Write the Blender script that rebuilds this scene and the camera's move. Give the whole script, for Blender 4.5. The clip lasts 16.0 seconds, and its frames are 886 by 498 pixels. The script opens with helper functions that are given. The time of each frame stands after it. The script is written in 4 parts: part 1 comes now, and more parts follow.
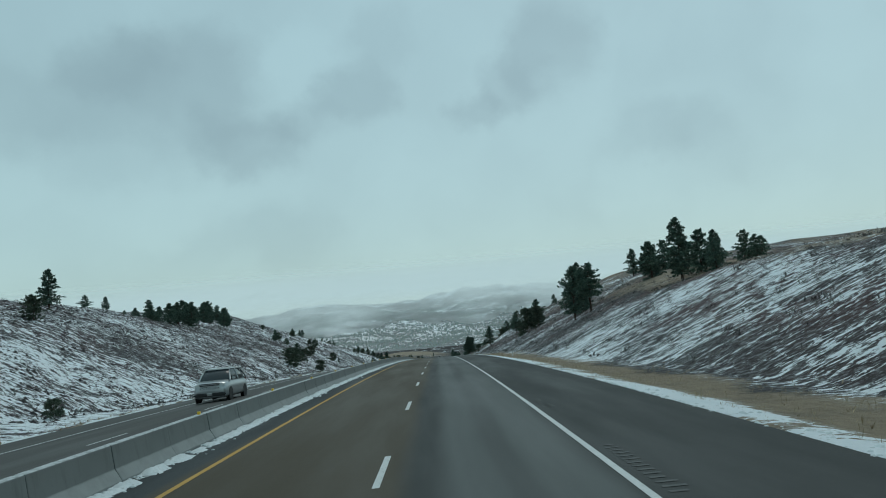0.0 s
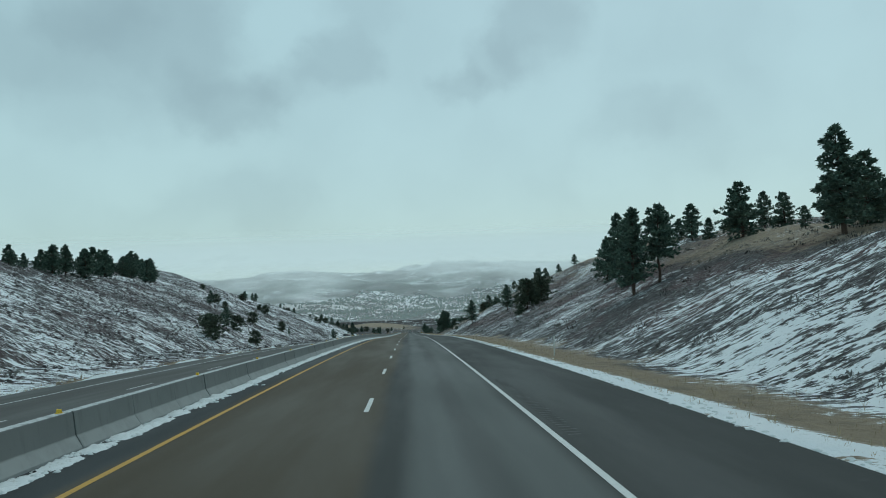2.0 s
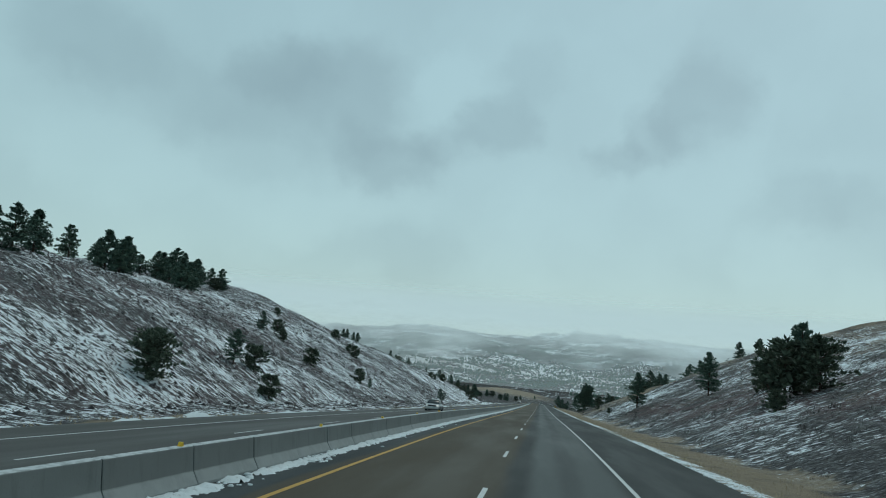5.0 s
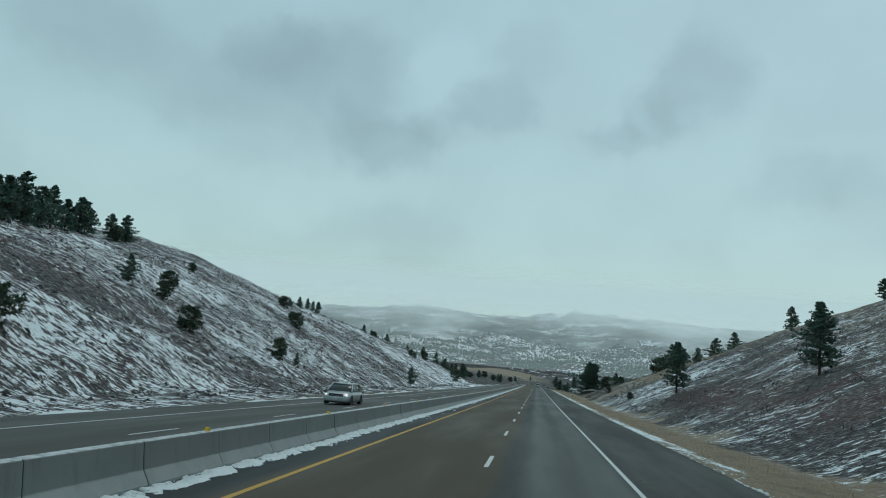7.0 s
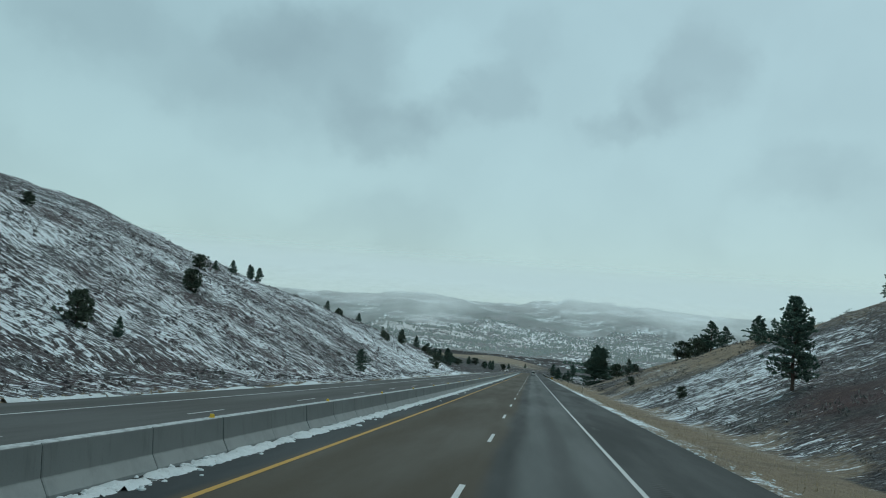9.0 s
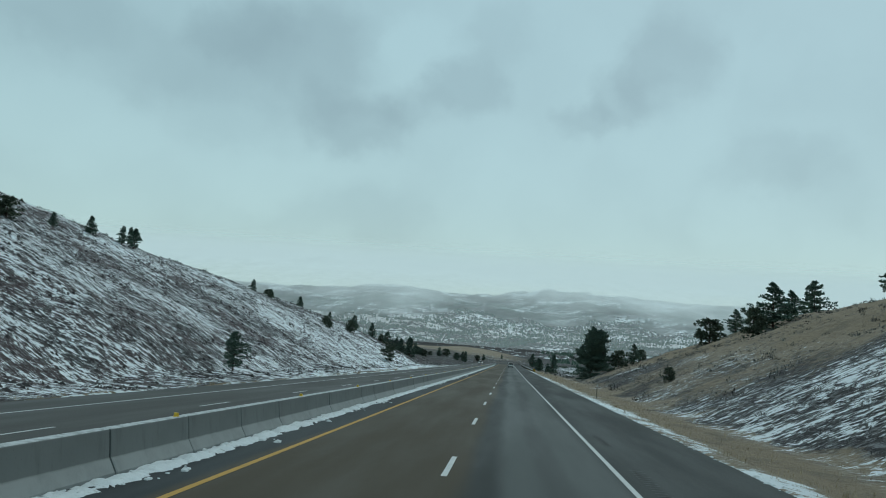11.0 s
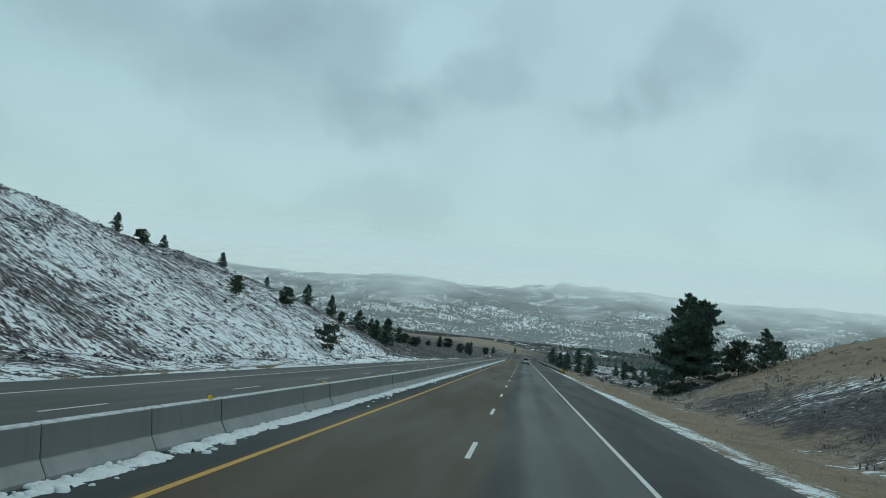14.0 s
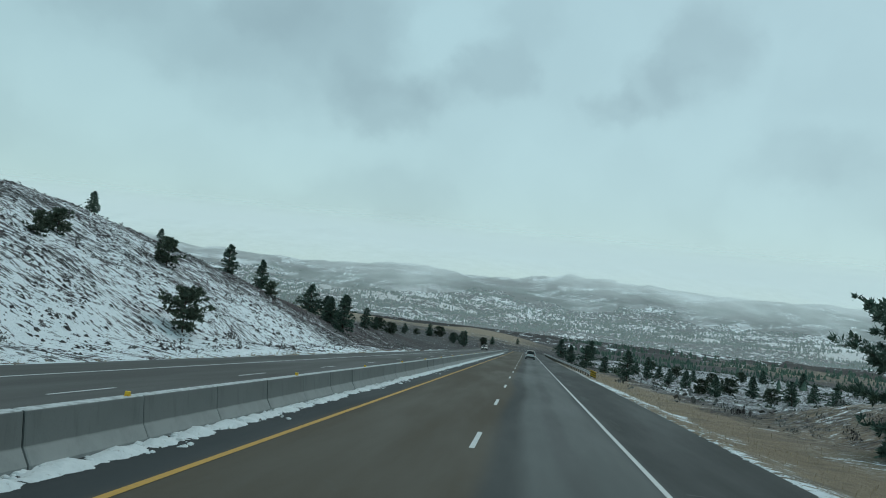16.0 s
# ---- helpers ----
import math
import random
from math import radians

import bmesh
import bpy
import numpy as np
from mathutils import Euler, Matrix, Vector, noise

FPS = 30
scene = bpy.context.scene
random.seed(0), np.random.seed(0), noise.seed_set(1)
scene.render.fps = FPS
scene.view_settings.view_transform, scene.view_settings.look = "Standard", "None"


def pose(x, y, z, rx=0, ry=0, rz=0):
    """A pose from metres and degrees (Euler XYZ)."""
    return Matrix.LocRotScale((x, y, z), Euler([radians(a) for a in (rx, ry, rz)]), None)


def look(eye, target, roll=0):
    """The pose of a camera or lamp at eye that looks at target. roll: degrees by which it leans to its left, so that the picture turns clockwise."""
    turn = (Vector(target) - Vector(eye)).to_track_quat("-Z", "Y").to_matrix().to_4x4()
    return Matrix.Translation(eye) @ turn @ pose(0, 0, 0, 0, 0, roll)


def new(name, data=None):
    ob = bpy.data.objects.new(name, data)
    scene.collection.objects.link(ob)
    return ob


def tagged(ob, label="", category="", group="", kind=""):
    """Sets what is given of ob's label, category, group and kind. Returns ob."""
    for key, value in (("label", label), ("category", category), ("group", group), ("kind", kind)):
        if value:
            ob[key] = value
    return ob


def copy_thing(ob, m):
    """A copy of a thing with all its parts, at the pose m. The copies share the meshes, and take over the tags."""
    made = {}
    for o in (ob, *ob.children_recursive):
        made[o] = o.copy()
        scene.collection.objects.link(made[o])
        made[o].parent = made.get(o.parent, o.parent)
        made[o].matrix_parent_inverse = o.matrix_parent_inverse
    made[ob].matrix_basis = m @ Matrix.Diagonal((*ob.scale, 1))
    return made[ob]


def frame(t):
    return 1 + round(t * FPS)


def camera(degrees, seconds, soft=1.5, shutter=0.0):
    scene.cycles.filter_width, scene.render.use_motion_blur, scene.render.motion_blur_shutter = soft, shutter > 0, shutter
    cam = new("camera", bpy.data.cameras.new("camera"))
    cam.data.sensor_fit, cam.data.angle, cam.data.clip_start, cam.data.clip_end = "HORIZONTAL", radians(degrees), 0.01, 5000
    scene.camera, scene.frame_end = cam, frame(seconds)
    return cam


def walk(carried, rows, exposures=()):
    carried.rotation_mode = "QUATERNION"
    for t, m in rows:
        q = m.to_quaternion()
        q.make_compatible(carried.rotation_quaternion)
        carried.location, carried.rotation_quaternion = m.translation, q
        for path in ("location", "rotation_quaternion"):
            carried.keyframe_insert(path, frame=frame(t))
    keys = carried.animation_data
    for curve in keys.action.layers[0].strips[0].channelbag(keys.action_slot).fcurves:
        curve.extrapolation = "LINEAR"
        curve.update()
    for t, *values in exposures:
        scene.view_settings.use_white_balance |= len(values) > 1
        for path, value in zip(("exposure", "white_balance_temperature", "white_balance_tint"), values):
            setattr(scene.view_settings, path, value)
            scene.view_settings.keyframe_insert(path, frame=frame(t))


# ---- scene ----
# The road runs along +y; x = 0 is the lane line between the two lanes, z follows the grade.

# ---- camera ----
cam = camera(61.18, 16.0, soft=1.0)
PATH = [
    (0, 1.139, 0, 2.27, -1.091, 6.192, -5.296),
    (0.5, 1.131, 10.427, 2.252, -1.637, 5.669, -5.742),
    (1, 1.123, 20.956, 2.199, -1.465, 4.862, -5.974),
    (1.5, 1.115, 31.585, 2.11, -1.735, 4.376, -3.57),
    (2, 1.093, 42.316, 1.984, -2.823, 4.069, -2.192),
    (2.5, 1.071, 53.069, 1.829, -2.083, 5.513, -3.436),
    (3, 1.049, 63.767, 1.651, 2.837, 9.105, 1.911),
    (3.2, 1.056, 68.03, 1.572, 5.389, 9.925, 3.84),
    (5.3, 1.131, 112.813, 0.539, 8.261, 8.452, 5.045),
    (5.5, 1.138, 117.159, 0.42, 8.262, 8.33, 4.992),
    (6, 1.143, 128.102, 0.104, 8.066, 8.266, 4.82),
    (6.5, 1.148, 139.121, -0.245, 7.95, 8.024, 4.714),
    (7, 1.152, 150.185, -0.627, 7.828, 7.316, 4.883),
    (7.5, 1.157, 161.292, -1.041, 7.491, 6.917, 5.034),
    (8, 1.162, 172.443, -1.474, 7.295, 6.754, 5.271),
    (8.2, 1.161, 176.918, -1.649, 7.349, 6.554, 5.438),
    (10.5, 1.157, 229.129, -3.731, 7.119, 6.351, 4.006),
    (11, 1.116, 240.748, -4.181, 5.562, 6.031, 4.133),
    (11.5, 1.076, 252.496, -4.631, 4.463, 5.596, 5.432),
    (12, 1.035, 264.373, -5.08, 4.236, 5.608, 6.214),
    (12.5, 1.022, 276.334, -5.528, 6.248, 5.009, 8.144),
    (13, 1.009, 288.333, -5.973, 6.8, 5.894, 6.45),
    (13.5, 0.995, 300.37, -6.422, 6.494, 6.009, 5.756),
    (14, 0.983, 312.445, -6.874, 6.824, 5.347, 5.801),
    (14.5, 0.971, 324.56, -7.329, 7.084, 5.07, 6.205),
    (15, 0.959, 336.716, -7.781, 7.249, 4.777, 6.264),
    (15.5, 0.947, 348.914, -8.228, 7.115, 4.844, 6.047),
    (16, 0.934, 361.153, -8.671, 7.139, 4.618, 6.711),
]


# stops, kelvin and tint of the picture along the way
EXPOSURE = [(0, -0.10, 6500, 6.8), (2, 0.0, 6500, 6.8), (3, 0.0, 6500, 6.8), (5.5, -0.09, 6500, 7.2), (8, -0.05, 6500, 7.2), (11.5, -0.05, 6500, 7.2), (14, 0.0, 6500, 7.2), (16, 0.04, 6500, 7.2)]


def eye_pose(x, y, z, yaw, pitch, roll):
    a, b = radians(yaw), radians(pitch)
    way = Vector((-math.sin(a) * math.cos(b), math.cos(a) * math.cos(b), math.sin(b)))
    return look(Vector((x, y, z)), Vector((x, y, z)) + way, roll)


walk(cam, [(t, eye_pose(*row)) for t, *row in PATH], EXPOSURE)

# ---- light ----
SUN_DIR = Vector((0.25, 0.45, 1.0)).normalized()


def make_world():
    world = bpy.data.worlds.new("overcast_sky")
    scene.world = world
    world.use_nodes = True
    nt = world.node_tree
    nt.nodes.clear()
    N = nt.nodes.new
    link = nt.links.new
    out = N("ShaderNodeOutputWorld")
    bg = N("ShaderNodeBackground")
    sky = N("ShaderNodeTexSky")
    sky.sky_type, sky.sun_disc = "NISHITA", False
    sky.sun_elevation, sky.sun_rotation = math.asin(SUN_DIR.z), math.atan2(SUN_DIR.x, SUN_DIR.y)
    sky.air_density, sky.dust_density = 1.0, 2.0
    skybg = N("ShaderNodeBackground")
    link(sky.outputs[0], skybg.inputs[0])
    skybg.inputs[1].default_value = 0.03
    tc = N("ShaderNodeTexCoord")

    def calc(op, a, b=0.0, c=0.0):
        n = N("ShaderNodeMath")
        n.operation = op
        for socket, value in zip(n.inputs, (a, b, c)):
            if isinstance(value, bpy.types.NodeSocket):
                link(value, socket)
            else:
                socket.default_value = value
        return n.outputs[0]

    def soft_noise(vector, scale, detail, rough):
        n = N("ShaderNodeTexNoise")
        n.inputs["Scale"].default_value, n.inputs["Detail"].default_value, n.inputs["Roughness"].default_value = scale, detail, rough
        link(vector, n.inputs["Vector"])
        return n

    # bearing and height of each direction, in tens of degrees
    parts = N("ShaderNodeSeparateXYZ")
    link(tc.outputs["Generated"], parts.inputs[0])
    bearing = calc("MULTIPLY", calc("ARCTAN2", parts.outputs[0], parts.outputs[1]), 5.7296)
    height = calc("MULTIPLY", calc("ARCSINE", parts.outputs[2]), 5.7296)
    flat = N("ShaderNodeCombineXYZ")
    link(bearing, flat.inputs[0])
    link(height, flat.inputs[1])
    # billows that break up the cloud edges
    big = soft_noise(flat.outputs[0], 1.7, 5.0, 0.58)
    off = N("ShaderNodeVectorMath")
    off.operation = "MULTIPLY_ADD"
    link(big.outputs["Color"], off.inputs[0])
    off.inputs[1].default_value = (0.70, 0.56, 0.0)
    off.inputs[2].default_value = (-0.35, -0.28, 0.0)
    warped = N("ShaderNodeVectorMath")
    link(flat.outputs[0], warped.inputs[0])
    link(off.outputs[0], warped.inputs[1])
    total = calc("MULTIPLY_ADD", soft_noise(warped.outputs[0], 0.9, 3.0, 0.5).outputs["Fac"], 1.0, -0.38)
    # the heavier clouds and the brighter gaps: bearing, height, half width, half height in degrees, weight
    for az, el, half_w, half_h, power in CLOUDS:
        rel = N("ShaderNodeVectorMath")
        rel.operation = "MULTIPLY_ADD"
        link(warped.outputs[0], rel.inputs[0])
        rel.inputs[1].default_value = (10 / half_w, 10 / half_h, 0)
        rel.inputs[2].default_value = (-az / half_w, -el / half_h, 0)
        far = N("ShaderNodeVectorMath")
        far.operation = "LENGTH"
        link(rel.outputs[0], far.inputs[0])
        mr = N("ShaderNodeMapRange")
        mr.interpolation_type = "SMOOTHSTEP"
        mr.inputs["From Min"].default_value, mr.inputs["From Max"].default_value = 1.4, 0.45
        mr.inputs["To Max"].default_value = power
        link(far.outputs["Value"], mr.inputs["Value"])
        total = calc("ADD", total, mr.outputs[0])
    shade = N("ShaderNodeMapRange")
    shade.interpolation_type = "SMOOTHSTEP"
    shade.inputs["From Min"].default_value, shade.inputs["From Max"].default_value = -0.35, 1.25
    shade.inputs["To Max"].default_value = 0.72
    link(total, shade.inputs["Value"])
    total = shade.outputs[0]
    # sky behind the clouds grows bluer overhead
    sep = N("ShaderNodeSeparateXYZ")
    link(tc.outputs["Generated"], sep.inputs[0])
    up = N("ShaderNodeMapRange")
    up.inputs["From Max"].default_value = 0.55
    link(sep.outputs["Z"], up.inputs["Value"])
    base = N("ShaderNodeMix")
    base.data_type = "RGBA"
    base.inputs[6].default_value = (0.468, 0.672, 0.664, 1)
    base.inputs[7].default_value = (0.392, 0.605, 0.645, 1)
    link(up.outputs[0], base.inputs[0])
    mix = N("ShaderNodeMix")
    mix.data_type = "RGBA"
    link(total, mix.inputs[0])
    link(base.outputs[2], mix.inputs[6])
    mix.inputs[7].default_value = (0.215, 0.325, 0.335, 1)
    link(mix.outputs[2], bg.inputs[0])
    bg.inputs[1].default_value = 0.80
    both = N("ShaderNodeAddShader")
    link(bg.outputs[0], both.inputs[0])
    link(skybg.outputs[0], both.inputs[1])
    link(both.outputs[0], out.inputs[0])


CLOUDS = [
    (-17.3, 19.5, 5.2, 4.4, 0.62), (-21.8, 20.9, 3.6, 2.6, 0.46), (-12.6, 15.3, 4.2, 2.4, 0.67), (-26.4, 17.7, 5.2, 3.0, 0.26),
    (-8.8, 16.8, 3.1, 1.8, 0.40), (-4.7, 18.7, 3.1, 2.2, 0.53), (10.7, 20.4, 3.3, 3.8, 0.55), (5.0, 16.6, 2.2, 1.6, 0.48),
    (7.6, 18.3, 2.7, 2.0, 0.39), (18.0, 12.9, 4.6, 2.3, 0.34), (-35.8, 20.1, 5.8, 3.2, 0.46), (-11.7, 8.2, 4.9, 2.7, 0.18),
    (22.1, 10.6, 4.0, 3.6, 0.18), (-2.2, 22.2, 2.7, 2.2, 0.22), (16.2, 17.3, 2.7, 2.7, 0.12), (-24.4, 15.1, 5.3, 2.7, 0.15),
    (-34.6, 12.3, 6.0, 3.2, -0.30), (-18.0, 10.3, 6.7, 2.3, -0.26), (0.6, 13.0, 5.3, 3.6, -0.12), (-8.6, 21.6, 2.4, 2.4, -0.36),
]
make_world()
sun = new("sun", bpy.data.lights.new("sun", "SUN"))
sun.data.energy, sun.data.angle, sun.data.color = 0.55, radians(25), (1.0, 0.97, 0.93)
sun.matrix_world = look(SUN_DIR * 50, (0, 0, 0))


# ---- materials ----
class Nodes:
    """A short way to write node materials."""

    def __init__(self, name, roughness=0.8, metallic=0.0, spec=0.5):
        self.mat = bpy.data.materials.new(name)
        self.mat.use_nodes = True
        self.nt = self.mat.node_tree
        self.bsdf = self.nt.nodes["Principled BSDF"]
        self.bsdf.inputs["Roughness"].default_value = roughness
        self.bsdf.inputs["Metallic"].default_value = metallic
        self.bsdf.inputs["Specular IOR Level"].default_value = spec
        self.tc = self.nt.nodes.new("ShaderNodeTexCoord")
        self.space = self.tc.outputs["Object"]

    def put(self, socket, value):
        if isinstance(value, bpy.types.NodeSocket):
            self.nt.links.new(value, socket)
        elif value is not None:
            socket.default_value = value if not isinstance(value, tuple) or len(value) != 3 or socket.type != "RGBA" else (*value, 1)

    def noise(self, scale, detail=4.0, rough=0.55, stretch=None, out="Fac", vector=None):
        n = self.nt.nodes.new("ShaderNodeTexNoise")
        n.inputs["Scale"].default_value, n.inputs["Detail"].default_value, n.inputs["Roughness"].default_value = scale, detail, rough
        src = vector or self.space
        if stretch:
            m = self.nt.nodes.new("ShaderNodeMapping")
            m.inputs["Scale"].default_value = stretch
            self.put(m.inputs["Vector"], src)
            src = m.outputs[0]
        self.put(n.inputs["Vector"], src)
        return n.outputs[out]

    def ramp(self, value, lo, hi, to_lo=0.0, to_hi=1.0, smooth=True):
        n = self.nt.nodes.new("ShaderNodeMapRange")
        if smooth:
            n.interpolation_type = "SMOOTHSTEP"
        for k, v in (("From Min", lo), ("From Max", hi), ("To Min", to_lo), ("To Max", to_hi), ("Value", value)):
            self.put(n.inputs[k], v)
        return n.outputs[0]

    def math(self, op, a, b=0.0):
        n = self.nt.nodes.new("ShaderNodeMath")
        n.operation = op
        self.put(n.inputs[0], a)
        self.put(n.inputs[1], b)
        return n.outputs[0]

    def mix(self, fac, a, b):
        n = self.nt.nodes.new("ShaderNodeMix")
        n.data_type = "RGBA"
        self.put(n.inputs[0], fac)
        self.put(n.inputs[6], a)
        self.put(n.inputs[7], b)
        return n.outputs[2]

    def axis(self, k):
        n = self.nt.nodes.new("ShaderNodeSeparateXYZ")
        self.put(n.inputs[0], self.space)
        return n.outputs[k]

    def attribute(self, name):
        n = self.nt.nodes.new("ShaderNodeAttribute")
        n.attribute_name = name
        s = self.nt.nodes.new("ShaderNodeSeparateColor")
        self.put(s.inputs[0], n.outputs["Color"])
        return s.outputs

    def island(self):
        return self.nt.nodes.new("ShaderNodeNewGeometry").outputs["Random Per Island"]

    def chance(self):
        return self.nt.nodes.new("ShaderNodeObjectInfo").outputs["Random"]

    def color(self, value):
        self.put(self.bsdf.inputs["Base Color"], value)
        return self

    def rough(self, value):
        self.put(self.bsdf.inputs["Roughness"], value)
        return self

    def bump(self, height, strength=0.4, distance=0.02):
        n = self.nt.nodes.new("ShaderNodeBump")
        n.inputs["Strength"].default_value, n.inputs["Distance"].default_value = strength, distance
        self.put(n.inputs["Height"], height)
        self.put(self.bsdf.inputs["Normal"], n.outputs[0])
        return self


def plain(name, color, roughness=0.6, metallic=0.0, vary=0.25, scale=3.0, spec=0.5):
    n = Nodes(name, roughness, metallic, spec)
    dark = tuple(c * (1 - vary) for c in color)
    light = tuple(min(1, c * (1 + vary)) for c in color)
    n.color(n.mix(n.noise(scale, 5), dark, light))
    return n.mat


def asphalt():
    n = Nodes("asphalt", 0.8, spec=0.3)
    x = n.axis(0)
    wob = n.math("MULTIPLY", n.math("SUBTRACT", n.noise(0.35, 3, stretch=(1, 0.15, 1)), 0.5), 0.9)
    xw = n.math("ADD", x, wob)
    fine = n.noise(9, 6, 0.7)
    grit = n.noise(60, 3, 0.6)
    long = n.noise(1.3, 4, stretch=(1, 0.04, 1))
    brown = n.mix(fine, (0.050, 0.039, 0.024), (0.068, 0.053, 0.034))
    grey = n.mix(long, (0.072, 0.079, 0.077), (0.102, 0.110, 0.107))
    dark = n.mix(n.noise(1.6, 5, stretch=(1, 0.25, 1)), (0.022, 0.025, 0.025), (0.040, 0.043, 0.041))
    c = n.mix(n.ramp(xw, 0.15, 0.65), brown, dark)
    c = n.mix(n.ramp(xw, 0.85, 1.35), c, grey)
    # darker wheel path in the right lane
    c = n.mix(n.math("MULTIPLY", n.ramp(n.math("ABSOLUTE", n.math("SUBTRACT", xw, 2.15)), 0.45, 0.1), 0.55), c, (0.050, 0.053, 0.052))
    c = n.mix(n.ramp(xw, 3.3, 3.75), c, dark)
    c = n.mix(n.ramp(xw, -3.75, -4.0), c, (0.026, 0.031, 0.033))
    # opposite carriageway
    far = n.mix(n.noise(0.9, 4, stretch=(1, 0.06, 1)), (0.052, 0.051, 0.048), (0.074, 0.072, 0.067))
    c = n.mix(n.ramp(x, -5.4, -5.6), c, far)
    c = n.mix(n.math("MULTIPLY", n.ramp(grit, 0.55, 0.8), 0.25), c, (0.10, 0.10, 0.09))
    c = n.mix(n.math("MULTIPLY", n.ramp(n.noise(2.2, 6, 0.65), 0.62, 0.72), 0.18), c, (0.10, 0.105, 0.105))
    n.color(c)
    n.rough(n.ramp(n.noise(0.5, 4, stretch=(1, 0.1, 1)), 0.3, 0.7, 0.62, 0.85))
    n.bump(n.math("ADD", grit, fine), 0.35, 0.006)
    return n.mat


def paint(name, color, wear=0.35):
    n = Nodes(name, 0.7)
    chip = n.math("MULTIPLY", n.ramp(n.noise(14, 6, 0.7), 0.52, 0.68), wear)
    n.color(n.mix(chip, n.mix(n.noise(2, 4), color, tuple(c * 0.8 for c in color)), (0.08, 0.08, 0.075)))
    return n.mat


def concrete():
    n = Nodes("barrier_concrete", 0.85)
    tone = n.mix(n.noise(1.1, 5, 0.6), (0.130, 0.146, 0.143), (0.195, 0.212, 0.207))
    stain = n.math("MULTIPLY", n.ramp(n.noise(2.5, 5, 0.6, stretch=(2.0, 2.0, 0.25)), 0.5, 0.75), 0.55)
    c = n.mix(stain, tone, (0.082, 0.090, 0.088))
    c = n.mix(n.math("MULTIPLY", n.chance(), 0.5), c, (0.135, 0.142, 0.138))
    c = n.mix(n.math("MULTIPLY", n.ramp(n.noise(30, 3), 0.6, 0.75), 0.5), c, (0.10, 0.10, 0.10))
    # skylight painted on the up-facing splayed foot; frost and skylight whiten the narrow top
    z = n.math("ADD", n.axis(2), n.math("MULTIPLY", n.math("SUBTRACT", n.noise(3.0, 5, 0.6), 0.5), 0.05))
    foot_light = n.math("MULTIPLY", n.ramp(z, 0.30, 0.25), n.ramp(n.noise(1.7, 5, 0.65), 0.25, 0.6, 0.35, 0.75))
    c = n.mix(foot_light, c, (0.30, 0.32, 0.315))
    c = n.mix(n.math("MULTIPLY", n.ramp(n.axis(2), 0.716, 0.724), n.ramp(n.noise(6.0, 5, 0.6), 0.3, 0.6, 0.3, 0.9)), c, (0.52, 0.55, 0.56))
    n.color(c)
    n.bump(n.noise(25, 6, 0.6), 0.25, 0.01)
    return n.mat


